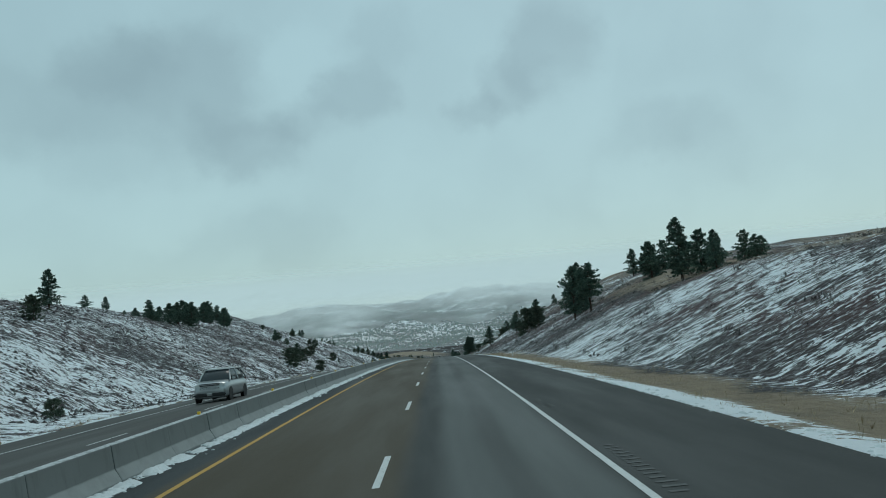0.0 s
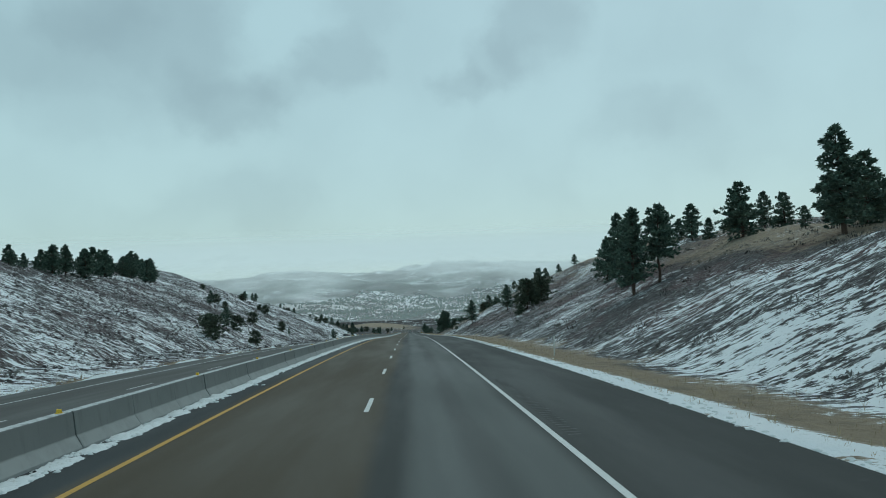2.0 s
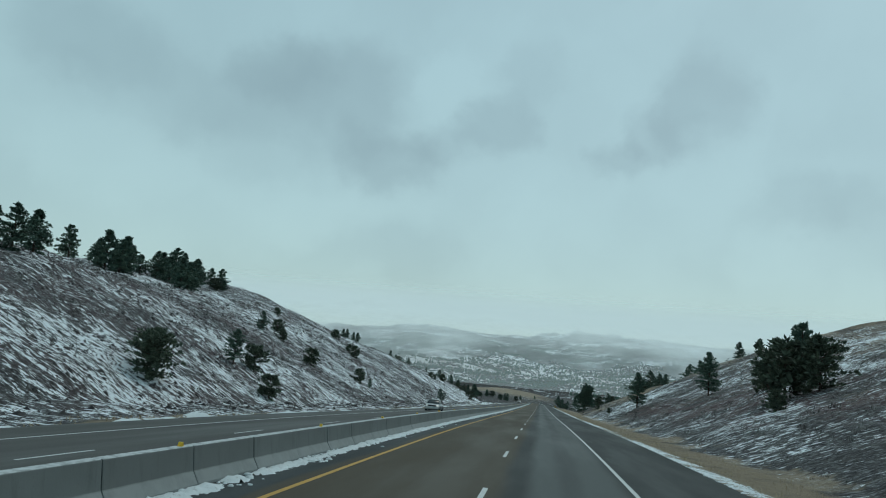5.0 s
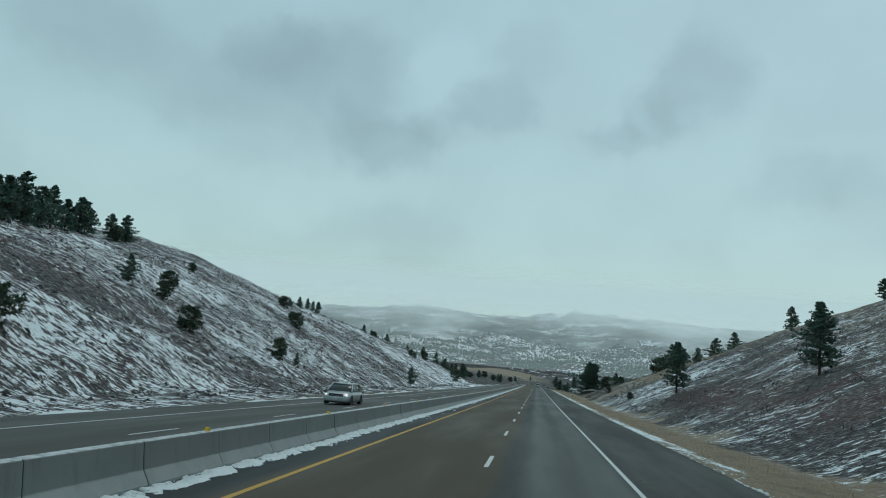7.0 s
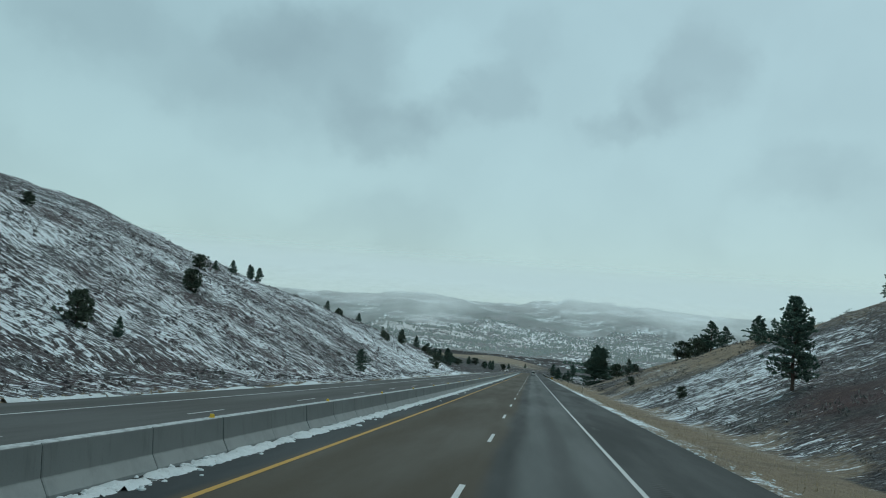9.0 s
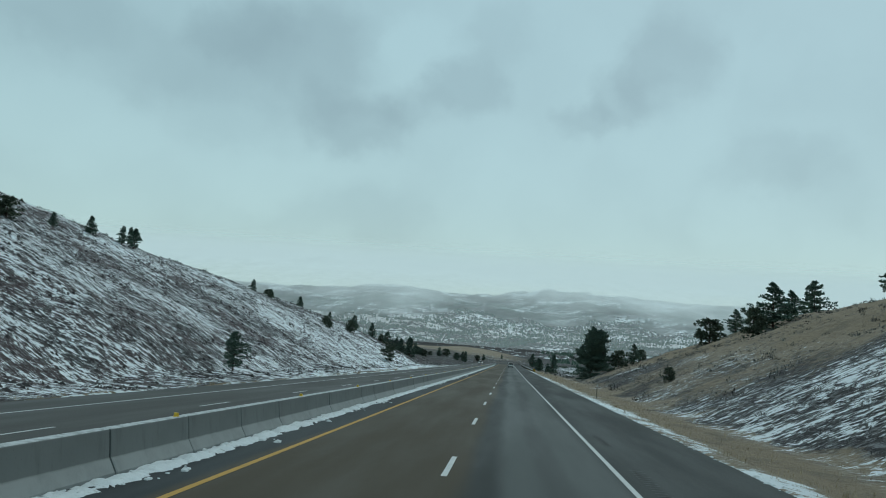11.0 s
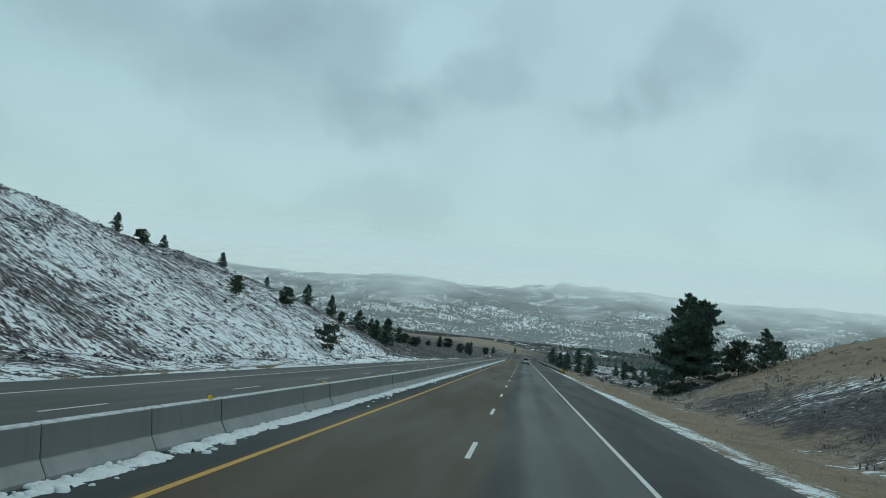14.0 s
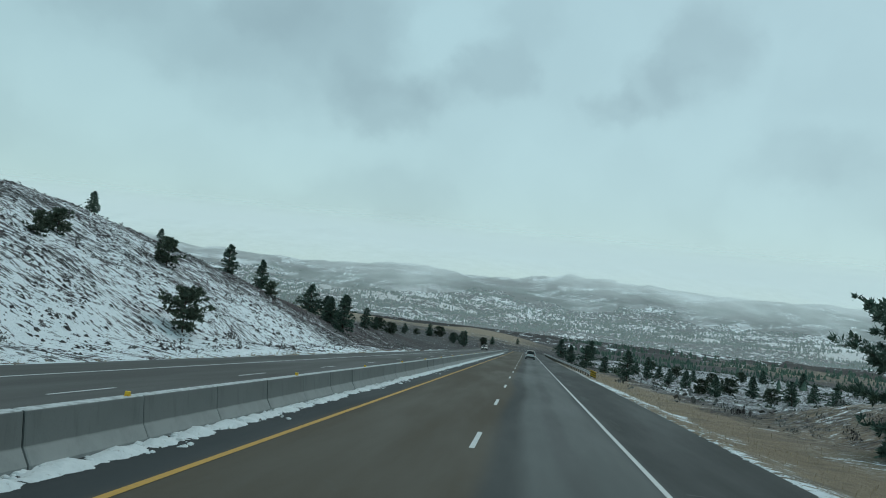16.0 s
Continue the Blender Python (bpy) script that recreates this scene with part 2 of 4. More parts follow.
def ground_mat():
    n = Nodes("hill_ground", 0.95)
    zone = n.attribute("zone")
    snow_amount, grass_amount, red_amount = zone[0], zone[1], zone[2]
    # snow lies in short strips that follow the fall of the slopes, broken by clumps of brush
    strips = n.noise(1.5, 5, 0.64, stretch=(0.40, 0.90, 0.40))
    rill = n.noise(4.0, 4, 0.64, stretch=(0.40, 0.90, 0.40))
    clump = n.noise(3.2, 5, 0.68, stretch=(0.75, 1.0, 0.75))
    fine = n.noise(9, 5, 0.7, stretch=(0.6, 1.0, 0.6))
    patch = n.noise(0.05, 4, 0.6, stretch=(0.8, 1.0, 0.8))
    band = n.noise(0.22, 4, 0.6, stretch=(0.35, 1.0, 0.35))
    field = n.math("ADD", n.math("MULTIPLY", strips, 0.36), n.math("ADD", n.math("MULTIPLY", rill, 0.32), n.math("ADD", n.math("MULTIPLY", clump, 0.22), n.math("MULTIPLY", fine, 0.14))))
    field = n.math("ADD", field, n.math("MULTIPLY", n.math("SUBTRACT", patch, 0.5), 0.13))
    field = n.math("ADD", field, n.math("MULTIPLY", n.math("SUBTRACT", band, 0.5), 0.11))
    # the far country shows only coarse speckle
    distant = n.ramp(n.axis(1), 620, 1300)
    coarse = n.math("ADD", n.math("MULTIPLY", n.noise(0.20, 5, 0.78, stretch=(0.6, 0.35, 1)), 0.62), n.math("MULTIPLY", n.noise(0.010, 6, 0.62, stretch=(0.5, 0.8, 1)), 0.40))
    field = n.math("ADD", n.math("MULTIPLY", field, n.math("SUBTRACT", 1.0, distant)), n.math("MULTIPLY", coarse, distant))
    level = n.ramp(snow_amount, 0, 1, 0.80, 0.22, smooth=False)
    snowy = n.ramp(n.math("SUBTRACT", field, level), -0.008, 0.012)
    soil = n.mix(n.noise(0.9, 5, 0.7), (0.010, 0.008, 0.010), (0.034, 0.027, 0.030))
    sage = n.mix(n.noise(2.6, 5, 0.7), (0.022, 0.021, 0.021), (0.074, 0.070, 0.066))
    c = n.mix(n.ramp(n.noise(1.3, 5, 0.65), 0.42, 0.60), soil, sage)
    c = n.mix(n.math("MULTIPLY", red_amount, n.ramp(n.noise(0.10, 5, 0.6), 0.42, 0.58)), c, n.mix(fine, (0.036, 0.017, 0.019), (0.085, 0.040, 0.038)))
    straw = n.mix(n.noise(3.5, 6, 0.72, stretch=(1, 0.35, 1)), (0.125, 0.094, 0.064), (0.36, 0.285, 0.195))
    straw = n.mix(n.ramp(n.noise(0.45, 5, 0.65), 0.48, 0.66, 0.0, 0.7), straw, n.mix(fine, (0.10, 0.078, 0.058), (0.20, 0.165, 0.125)))
    meadow = n.math("ADD", n.math("MULTIPLY", n.noise(0.09, 6, 0.65), 0.42), n.math("ADD", n.math("MULTIPLY", n.noise(1.4, 5, 0.7), 0.38), n.math("MULTIPLY", clump, 0.20)))
    c = n.mix(n.ramp(n.math("ADD", meadow, n.math("MULTIPLY", grass_amount, 0.55)), 0.66, 0.84), c, straw)
    # a thin broken dusting lies between the strips
    dust = n.math("MULTIPLY", n.ramp(n.noise(4.5, 5, 0.75, stretch=(0.55, 1.0, 0.55)), 0.49, 0.60), n.ramp(snow_amount, 0.26, 0.40, 0.0, 0.26))
    c = n.mix(n.math("MULTIPLY", dust, n.math("SUBTRACT", 1.0, distant)), c, (0.72, 0.77, 0.80))
    white = n.mix(n.noise(0.7, 4), (0.74, 0.80, 0.84), (0.88, 0.91, 0.93))
    n.color(n.mix(snowy, c, white))
    n.bump(n.math("ADD", field, n.math("MULTIPLY", fine, 0.25)), 0.8, 0.5)
    return n.mat


def snow_mat():
    n = Nodes("dirty_snow", 0.7)
    c = n.mix(n.noise(5, 6, 0.6), (0.46, 0.52, 0.54), (0.74, 0.78, 0.79))
    c = n.mix(n.math("MULTIPLY", n.ramp(n.noise(9, 6, 0.7), 0.55, 0.7), 0.6), c, (0.25, 0.245, 0.23))
    n.color(c)
    n.bump(n.noise(14, 6, 0.65), 0.6, 0.03)
    return n.mat


def needle_mat(name, dark, light):
    n = Nodes(name, 0.75, spec=0.25)
    n.color(n.mix(n.island(), dark, n.mix(n.noise(1.2, 3), dark, light)))
    return n.mat


ASPHALT = asphalt()
WHITE_PAINT = paint("white_road_paint", (0.62, 0.64, 0.63))
YELLOW_PAINT = paint("yellow_road_paint", (0.52, 0.29, 0.045))
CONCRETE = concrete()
JOINT = plain("joint_filler", (0.03, 0.03, 0.03), 0.95, vary=0.3)
GROUND = ground_mat()
SNOW = snow_mat()
BARK = plain("pine_bark", (0.075, 0.050, 0.038), 0.95, vary=0.5, scale=6)
NEEDLES = needle_mat("pine_needles", (0.062, 0.108, 0.088), (0.185, 0.250, 0.180))
JUNIPER = needle_mat("juniper_leaves", (0.058, 0.080, 0.060), (0.150, 0.180, 0.118))
SAGE = needle_mat("sagebrush_twigs", (0.12, 0.12, 0.115), (0.26, 0.26, 0.25))
STRAW = needle_mat("dry_grass_blades", (0.30, 0.235, 0.15), (0.58, 0.46, 0.31))
YELLOW = plain("yellow_reflector_plastic", (0.72, 0.44, 0.02), 0.4, vary=0.1)
STEEL = plain("galvanised_steel", (0.36, 0.37, 0.37), 0.45, 0.7, vary=0.2)
DARK_POST = plain("weathered_post", (0.10, 0.09, 0.08), 0.9, vary=0.3)

# ---- the lie of the land ----
# grade of the road at every 40 m from y = -40
GRADES = [0.0128, 0, -0.0128, -0.0214, -0.0282, -0.0384, -0.0406, -0.0385, -0.0371, -0.0376, -0.036, -0.0358, -0.0358, -0.0358, -0.0358, -0.034, -0.034, -0.034, -0.034, -0.034, -0.034]
_ys = np.arange(-400.0, 1000.1, 2.0)
_g = np.interp(_ys, -40 + 40 * np.arange(len(GRADES)), GRADES)
_z = np.concatenate([[0], np.cumsum((_g[1:] + _g[:-1]) * 1.0)])
_z -= np.interp(0, _ys, _z)


def road_z(y):
    return np.interp(y, _ys, _z)


def cross_z(x):
    """Fall of the paved width across the road."""
    return -0.045 * np.maximum(0, -np.asarray(x, float) - 5.2)


def paved_z(x, y):
    return road_z(y) + cross_z(x)


def smooth(a, b, v):
    k = np.clip((np.asarray(v, float) - a) / (b - a), 0, 1)
    return k * k * (3 - 2 * k)


def wave_noise(x, y, size, octaves=3, seed=0):
    """Soft fractal noise from turned sine waves, about -1 to 1."""
    rng = np.random.RandomState(seed)
    total = 0
    amp = 1.0
    for _ in range(octaves):
        for _ in range(4):
            a, ph = rng.uniform(0, 6.283), rng.uniform(0, 6.283)
            k = 6.283 / size * rng.uniform(0.7, 1.4)
            total = total + amp * 0.35 * np.sin(k * (np.cos(a) * x + np.sin(a) * y) + ph)
        amp *= 0.5
        size *= 0.47
    return total


# crest height over the road, at stations along it: the cuts on either side
RIGHT_CREST = [(-150, 18), (0, 7.4), (60, 8.3), (100, 9.1), (125, 11.9), (150, 14.7), (175, 18.7), (200, 19.7), (230, 20.6), (255, 23.9), (275, 28), (290, 25.2), (312, 21.9), (332, 16.8), (352, 15.2), (374, 14.3), (384, 13.9), (394, 7.9), (404, 2.7), (416, -1.3), (432, -3.6), (460, -5.8), (560, -6.9), (700, -6)]
LEFT_CREST = [(-150, 12.4), (0, 12.6), (60, 13.8), (100, 15.7), (130, 17.2), (164, 15.8), (188, 16.4), (215, 19.7), (240, 20.7), (262, 23.3), (280, 25), (300, 27.1), (315, 30.3), (330, 33), (350, 27.5), (372, 24), (396, 21.4), (421, 16.8), (445, 16.8), (460, 17), (480, 8.1), (504, 4.3), (535, 3.5), (625, 3.3), (700, 2.5)]
# pitch of the two cuts along the road
RIGHT_STEEP = [(0, 0.428), (100, 0.427), (200, 0.431), (240, 0.479), (285, 0.508), (330, 0.437), (372, 0.419), (500, 0.411)]
LEFT_STEEP = [(0, 0.493), (100, 0.498), (200, 0.488), (260, 0.483), (300, 0.486), (340, 0.474), (400, 0.465), (460, 0.468), (520, 0.445)]
RIGHT_FOOT, LEFT_FOOT = 12.5, 27.0


def cut(d, crest, steep):
    """Height of a cut slope d metres behind its foot."""
    d = np.maximum(d, 0)
    top = np.maximum(np.abs(crest), 0.5)
    k = steep * d / top
    return np.sign(crest) * top * k / (1 + k**5) ** 0.2


def valley(x, y):
    """The basin ahead and the mountains behind it."""
    r = y + 0.00005 * x * x
    base = np.interp(r, [300, 560, 900, 1300, 1800, 2300, 2700, 3200, 3800], [-9, -20, -30, -31, -24, 0, 62, 150, 175])
    base = base - np.interp(r, [2300, 3000], [0, 1]) * (34 * smooth(-150, -800, x) + 14 * np.exp(-(((x - 90) / 260) ** 2)))
    base = base + 9.0 * smooth(560, 760, y) * smooth(1250, 1000, y) * smooth(60, -60, x)
    base = base + wave_noise(x, y, 900, 4, 3) * np.interp(r, [700, 1500, 2500], [1.5, 7, 26])
    base = base + wave_noise(x, y, 260, 3, 5) * np.interp(r, [700, 2200], [1.5, 9])
    return base


def land(x, y):
    x, y = np.asarray(x, float), np.asarray(y, float)
    zr = road_z(np.minimum(y, 640))
    rc = np.interp(y, [a for a, _ in RIGHT_CREST], [b for _, b in RIGHT_CREST])
    lc = np.interp(y, [a for a, _ in LEFT_CREST], [b for _, b in LEFT_CREST])
    right = cut(x - RIGHT_FOOT - 3.0 * smooth(345, 380, y), rc, np.interp(y, *zip(*RIGHT_STEEP))) - 0.3 * smooth(7.2, 9.5, x)
    left = cut(-x - LEFT_FOOT, lc, np.interp(y, *zip(*LEFT_STEEP))) + 0.06 * np.clip(-x - 21, 0, 8) + cross_z(np.maximum(x, -17)) - 0.45 * smooth(17, 20, -x)
    near = np.where(x > 0, right, left)
    # back slopes roll on behind the crests
    near = near + np.where(x > 0, 0.05 * np.maximum(0, x - 60), 0.04 * np.maximum(0, -x - 75)) * smooth(420, 250, y)
    off = np.abs(x)
    near = near + wave_noise(x, y, 38, 3, 1) * 0.55 * smooth(12, 34, off) + wave_noise(x, y, 7, 2, 2) * 0.13 * smooth(11, 20, off)
    far = valley(x, y)
    side = np.where(x > 0, smooth(90, 330, x), smooth(150, 420, -x))
    ahead = smooth(470, 700, y)
    k = np.maximum(ahead, side * smooth(300, 520, y))
    h = (zr + near) * (1 - k) + far * k
    # bed under the pavement
    bed = smooth(7.12, 6.8, x) * smooth(-17.6, -17.0, x) * smooth(700, 640, y)
    return h * (1 - bed) + (paved_z(x, y) - 0.35) * bed


def mesh_object(name, verts, faces, material, parent=None, label="", smooth_faces=False):
    me = bpy.data.meshes.new(name)
    me.from_pydata(verts, [], faces)
    me.materials.append(material)
    if smooth_faces:
        me.polygons.foreach_set("use_smooth", [True] * len(me.polygons))
    ob = new(name, me)
    if parent:
        ob.parent = parent
    if label:
        ob["label"] = label
    return ob


def part(name, bm, material, parent=None, label=""):
    """Links a bmesh as one mesh object under a thing or under a part."""
    me = bpy.data.meshes.new(name)
    bm.to_mesh(me)
    bm.free()
    for m in material if isinstance(material, (list, tuple)) else [material]:
        me.materials.append(m)
    ob = new(name, me)
    if parent:
        ob.parent = parent
    if label:
        ob["label"] = label
    return ob


def grid_mesh(name, xs, ys, zfun, material, label, category):
    X, Y = np.meshgrid(xs, ys)
    Z = zfun(X, Y)
    verts = np.stack([X, Y, Z], -1).reshape(-1, 3)
    w, h = len(xs), len(ys)
    i = (np.arange(h - 1)[:, None] * w + np.arange(w - 1)[None, :]).ravel()
    faces = np.stack([i, i + 1, i + 1 + w, i + w], -1)
    ob = mesh_object(name, verts.tolist(), faces.tolist(), material, smooth_faces=True)
    tagged(ob, label, category, kind="structure")
    return ob, X, Y, Z


def growing(start, end, step, rate):
    out = [start]
    while out[-1] < end:
        out.append(out[-1] + step)
        step *= rate
    return np.array(out)


def make_ground():
    side_r = np.concatenate([[6.75, 7.08, 7.25, 7.5, 7.8, 8.15, 8.5, 8.9], np.arange(9.4, 60, 0.7), growing(60, 3600, 1.2, 1.09)])
    side_l = -np.concatenate([np.arange(17, 90, 0.8), growing(90, 3600, 1.4, 1.09)])[::-1]
    xs = np.concatenate([side_l, np.arange(-15, 5, 3.0), side_r])
    ys = np.concatenate([np.arange(-160, 0, 4.0), np.arange(0, 520, 1.6), growing(520, 4700, 2.0, 1.022)])
    ob, X, Y, Z = grid_mesh("ground", xs, ys, land, GROUND, "snow-dusted sagebrush hills, dry grass and far mountains", "ground")
    # ground cover: snow, dry grass, red soil
    left = X < 0
    snow = SNOW_LEFT * left + SNOW_RIGHT * (X > 0) * smooth(8.5, 12.5, X)
    snow = snow + 0.035 * wave_noise(X, Y, 60, 2, 8) + np.where(left, 0.03, 0.055) * wave_noise(X, Y, 17, 3, 9)
    snow = snow + left * (0.03 * smooth(330, 430, Y) + 0.08 * smooth(46, 28, -X) * smooth(320, 400, Y) + 0.025 * smooth(120, 60, Y) - 0.02 * smooth(110, 160, Y) * smooth(240, 200, Y) * smooth(30, 45, -X))
    snow = snow + (X > 0) * (0.085 * smooth(24, 75, Y) * smooth(112, 95, Y) * smooth(29, 18, X) + 0.035 * smooth(85, 60, Y) * smooth(31, 24, X) - 0.05 * smooth(293, 318, Y) - 0.06 * smooth(380, 405, Y) - 0.03 * smooth(30, 50, X) - 0.08 * smooth(24, 31, X) * smooth(165, 125, Y))
    snow = snow * np.where(left, smooth(17.6, 20, -X), 1)
    snow = snow + (0.505 + 0.015 * smooth(110, 80, Y) + 0.16 * wave_noise(X, Y, 5, 3, 14)) * smooth(9.8, 7.7, X - 0.5 * smooth(270, 300, Y) + 0.35 * wave_noise(X, Y, 6, 3, 15)) * (X > 6)
    far = smooth(430, 640, Y)
    snow = snow * (1 - far) + far * np.interp(Y, [600, 1000, 1500, 1850, 2050, 2250, 2400, 3500], [0.34, 0.35, 0.42, 0.46, 0.57, 0.53, 0.46, 0.43])
    snow = snow + 0.10 * smooth(14, 25, X) * smooth(400, 440, Y) * smooth(860, 720, Y) - 0.13 * left * smooth(452, 490, Y) * smooth(640, 560, Y)
    snow = snow + (X > 0) * (0.06 * np.exp(-(((X - 20) / 5) ** 2 + ((Y - 272) / 16) ** 2)) - 0.09 * smooth(21, 27, X) * smooth(285, 310, Y) * smooth(420, 395, Y))
    # a stony grass knoll with little snow, crossed by one band of bare purple soil
    knoll = smooth(288, 302, Y + 0.6 * (X - 14)) * smooth(410, 390, Y) * (X > 6) * smooth(10, 12, X)
    bare = knoll * np.exp(-((Y - 356 + 0.8 * (X - 18)) / 16.0) ** 2) * smooth(13, 16, X)
    snow = snow - knoll * (0.035 + 0.03 * smooth(315, 300, Y)) + 0.03 * bare
    verge = smooth(13.6, 10.5, X + 1.3 * smooth(110, 70, Y) + 1.2 * wave_noise(X, Y, 9, 2, 12))
    grass = np.where(left, 0.06 + 0.5 * smooth(20.5, 18, -X), verge + (1 - verge) * (0.20 + 0.07 * smooth(110, 170, Y) + 0.12 * smooth(22, 45, X) + 0.35 * smooth(25, 33, X) * smooth(150, 115, Y) + 0.34 * smooth(19, 26, X) * smooth(285, 310, Y) * smooth(420, 395, Y) + 0.12 * smooth(335, 365, Y) * smooth(30, 22, X)))
    grass = grass + (0.15 + 0.10 * wave_noise(X, Y, 7, 3, 31)) * knoll - 0.28 * bare
    grass = grass * (1 - far) + far * (0.24 + 0.26 * smooth(90, 220, X) * smooth(850, 1000, Y) + 0.48 * smooth(40, -30, X) * smooth(640, 760, Y) * smooth(1150, 950, Y)) * smooth(1500, 1000, Y)
    red = np.where(left, 0.50, 0.95 * smooth(14, 18, X) * smooth(290, 200, Y) + 0.2 * smooth(330, 350, Y))
    # a bare reddish scar in the right-hand cut, and maroon soil at its foot
    scar = np.exp(-(((X - 18.5) / 5.5) ** 2 + ((Y - 97 + 0.5 * (X - 18)) / 8.0) ** 2)) + 0.8 * np.exp(-(((X - 13.5) / 2.2) ** 2 + ((Y - 22) / 12.0) ** 2)) + np.exp(-(((X - 17.6) / 2.6) ** 2 + ((Y - 232) / 10.0) ** 2))
    snow, red = snow - 0.10 * scar * (X > 0), red + 0.5 * scar
    col = np.stack([np.clip(snow, 0, 1), np.clip(grass, 0, 1), np.clip(red * (1 - far), 0, 1), np.ones_like(X)], -1)
    a = ob.data.color_attributes.new("zone", "FLOAT_COLOR", "POINT")
    a.data.foreach_set("color", col.ravel().astype(np.float32))
    return ob


SNOW_LEFT, SNOW_RIGHT = 0.452, 0.415
make_ground()


def make_road():
    xs = np.array([-17.0, -14.2, -10.3, -6.6, -5.2, -4.6, -3.7, 0, 3.7, 7.1])
    ys = np.arange(-160, 660, 4.0)
    return grid_mesh("road", xs, ys, paved_z, ASPHALT, "dark worn asphalt highway with paved shoulders", "road")[0]


road = make_road()


def strip(name, x0, x1, y0, y1, material, parent, lift=0.006, step=4.0):
    ys = np.arange(y0, y1 + 0.01, min(step, y1 - y0))
    verts, faces = [], []
    for y in ys:
        for x in (x0, x1):
            verts.append((x, y, float(paved_z(x, y)) + lift))
    for i in range(len(ys) - 1):
        faces.append((2 * i, 2 * i + 1, 2 * i + 3, 2 * i + 2))
    return mesh_object(name, verts, faces, material, parent)


strip("edge_line", 3.60, 3.72, -150, 640, WHITE_PAINT, road)["label"] = "white right edge line"
strip("edge_line", -3.73, -3.60, -150, 640, YELLOW_PAINT, road)["label"] = "yellow left edge line"
strip("edge_line", -14.05, -13.9, -150, 640, WHITE_PAINT, road)["label"] = "white edge line of the opposite roadway"
strip("edge_line", -6.75, -6.6, -150, 640, YELLOW_PAINT, road)["label"] = "yellow edge line of the opposite roadway"
DASH0 = 11.76
for i in range(-6, 50):
    strip("lane_dash", -0.06, 0.06, DASH0 + 12.192 * i, DASH0 + 12.192 * i + 3.05, WHITE_PAINT, road, step=3.05)
    strip("lane_dash", -10.36, -10.24, 170.9 + 12.192 * (i - 14), 173.95 + 12.192 * (i - 14), WHITE_PAINT, road, step=3.05)


def barrier_segment():
    """One precast concrete barrier: sloped faces, a narrow top and rounded edges."""
    half = [(0.30, -0.02), (0.30, 0.06), (0.165, 0.28), (0.105, 0.712), (0.085, 0.73)]
    outline = [(-a, b) for a, b in half] + [(a, b) for a, b in half[::-1]]
    ln = 2.985
    bm = bmesh.new()
    rings = []
    for y, k in ((0, 0.94), (0.03, 1.0), (ln - 0.03, 1.0), (ln, 0.94)):
        rings.append([bm.verts.new((a * k, y, b * (1 if b < 0.7 else 0.85 + 0.15 * k))) for a, b in outline])
    n = len(outline)
    for r0, r1 in zip(rings, rings[1:]):
        for i in range(n):
            bm.faces.new((r0[i], r0[(i + 1) % n], r1[(i + 1) % n], r1[i]))
    bm.faces.new(rings[0][::-1])
    bm.faces.new(rings[-1])
    bmesh.ops.recalc_face_normals(bm, faces=bm.faces)
    return bm


BARRIER_X, JOINT0, PITCH = -5.35, 165.3, 3.012


def tilt_pose(x, y, ln, lift=0.0):
    z0, z1 = float(paved_z(x, y)), float(paved_z(x, y + ln))
    return pose(x, y, z0 + lift, math.degrees(math.atan2(z1 - z0, ln)), 0, 0)


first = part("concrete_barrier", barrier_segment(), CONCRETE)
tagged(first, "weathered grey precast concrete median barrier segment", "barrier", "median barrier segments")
bm = barrier_segment()
bmesh.ops.scale(bm, vec=(0.86, 0.045 / 2.985, 0.955), verts=bm.verts)
bmesh.ops.translate(bm, vec=(0, 2.976, 0), verts=bm.verts)
part("joint_filler", bm, JOINT, first, "dark weathered joint filler")
y_first = JOINT0 - PITCH * 70
first.matrix_basis = tilt_pose(BARRIER_X, y_first, PITCH)
for i in range(1, 222):
    copy_thing(first, tilt_pose(BARRIER_X + random.uniform(-0.012, 0.012), y_first + PITCH * i, PITCH))


# ---- trees ----
def tube(bm, pts, radii, sides=6):
    """A tapered limb through the given places."""
    rings = []
    for k, (p, r) in enumerate(zip(pts, radii)):
        d = (pts[min(k + 1, len(pts) - 1)] - pts[max(k - 1, 0)]).normalized()
        u = d.orthogonal().normalized()
        v = d.cross(u)
        rings.append([bm.verts.new(p + (u * math.cos(a) + v * math.sin(a)) * r) for a in (6.2832 * i / sides for i in range(sides))])
    for a, b in zip(rings, rings[1:]):
        for i in range(sides):
            bm.faces.new((a[i], a[(i + 1) % sides], b[(i + 1) % sides], b[i]))
    bm.faces.new(rings[0][::-1])
    bm.faces.new(rings[-1])


def tuft(verts, faces, at, out, size, rng, blades=11):
    """A tuft of needles: narrow blades spreading from one place, all joined at their root."""
    root = len(verts)
    verts.append(tuple(at))
    for _ in range(blades):
        d = Vector((rng.gauss(0, 1), rng.gauss(0, 1), rng.gauss(0.15, 0.8))).normalized() + out * 0.7
        d.normalize()
        side = d.cross(Vector((rng.gauss(0, 1), rng.gauss(0, 1), rng.gauss(0, 1)))).normalized() * size * rng.uniform(0.15, 0.25)
        tip = at + d * size * rng.uniform(0.7, 1.25)
        mid = at + d * size * 0.55
        i = len(verts)
        verts += [tuple(mid + side), tuple(tip), tuple(mid - side)]
        faces.append((root, i, i + 1, i + 2))


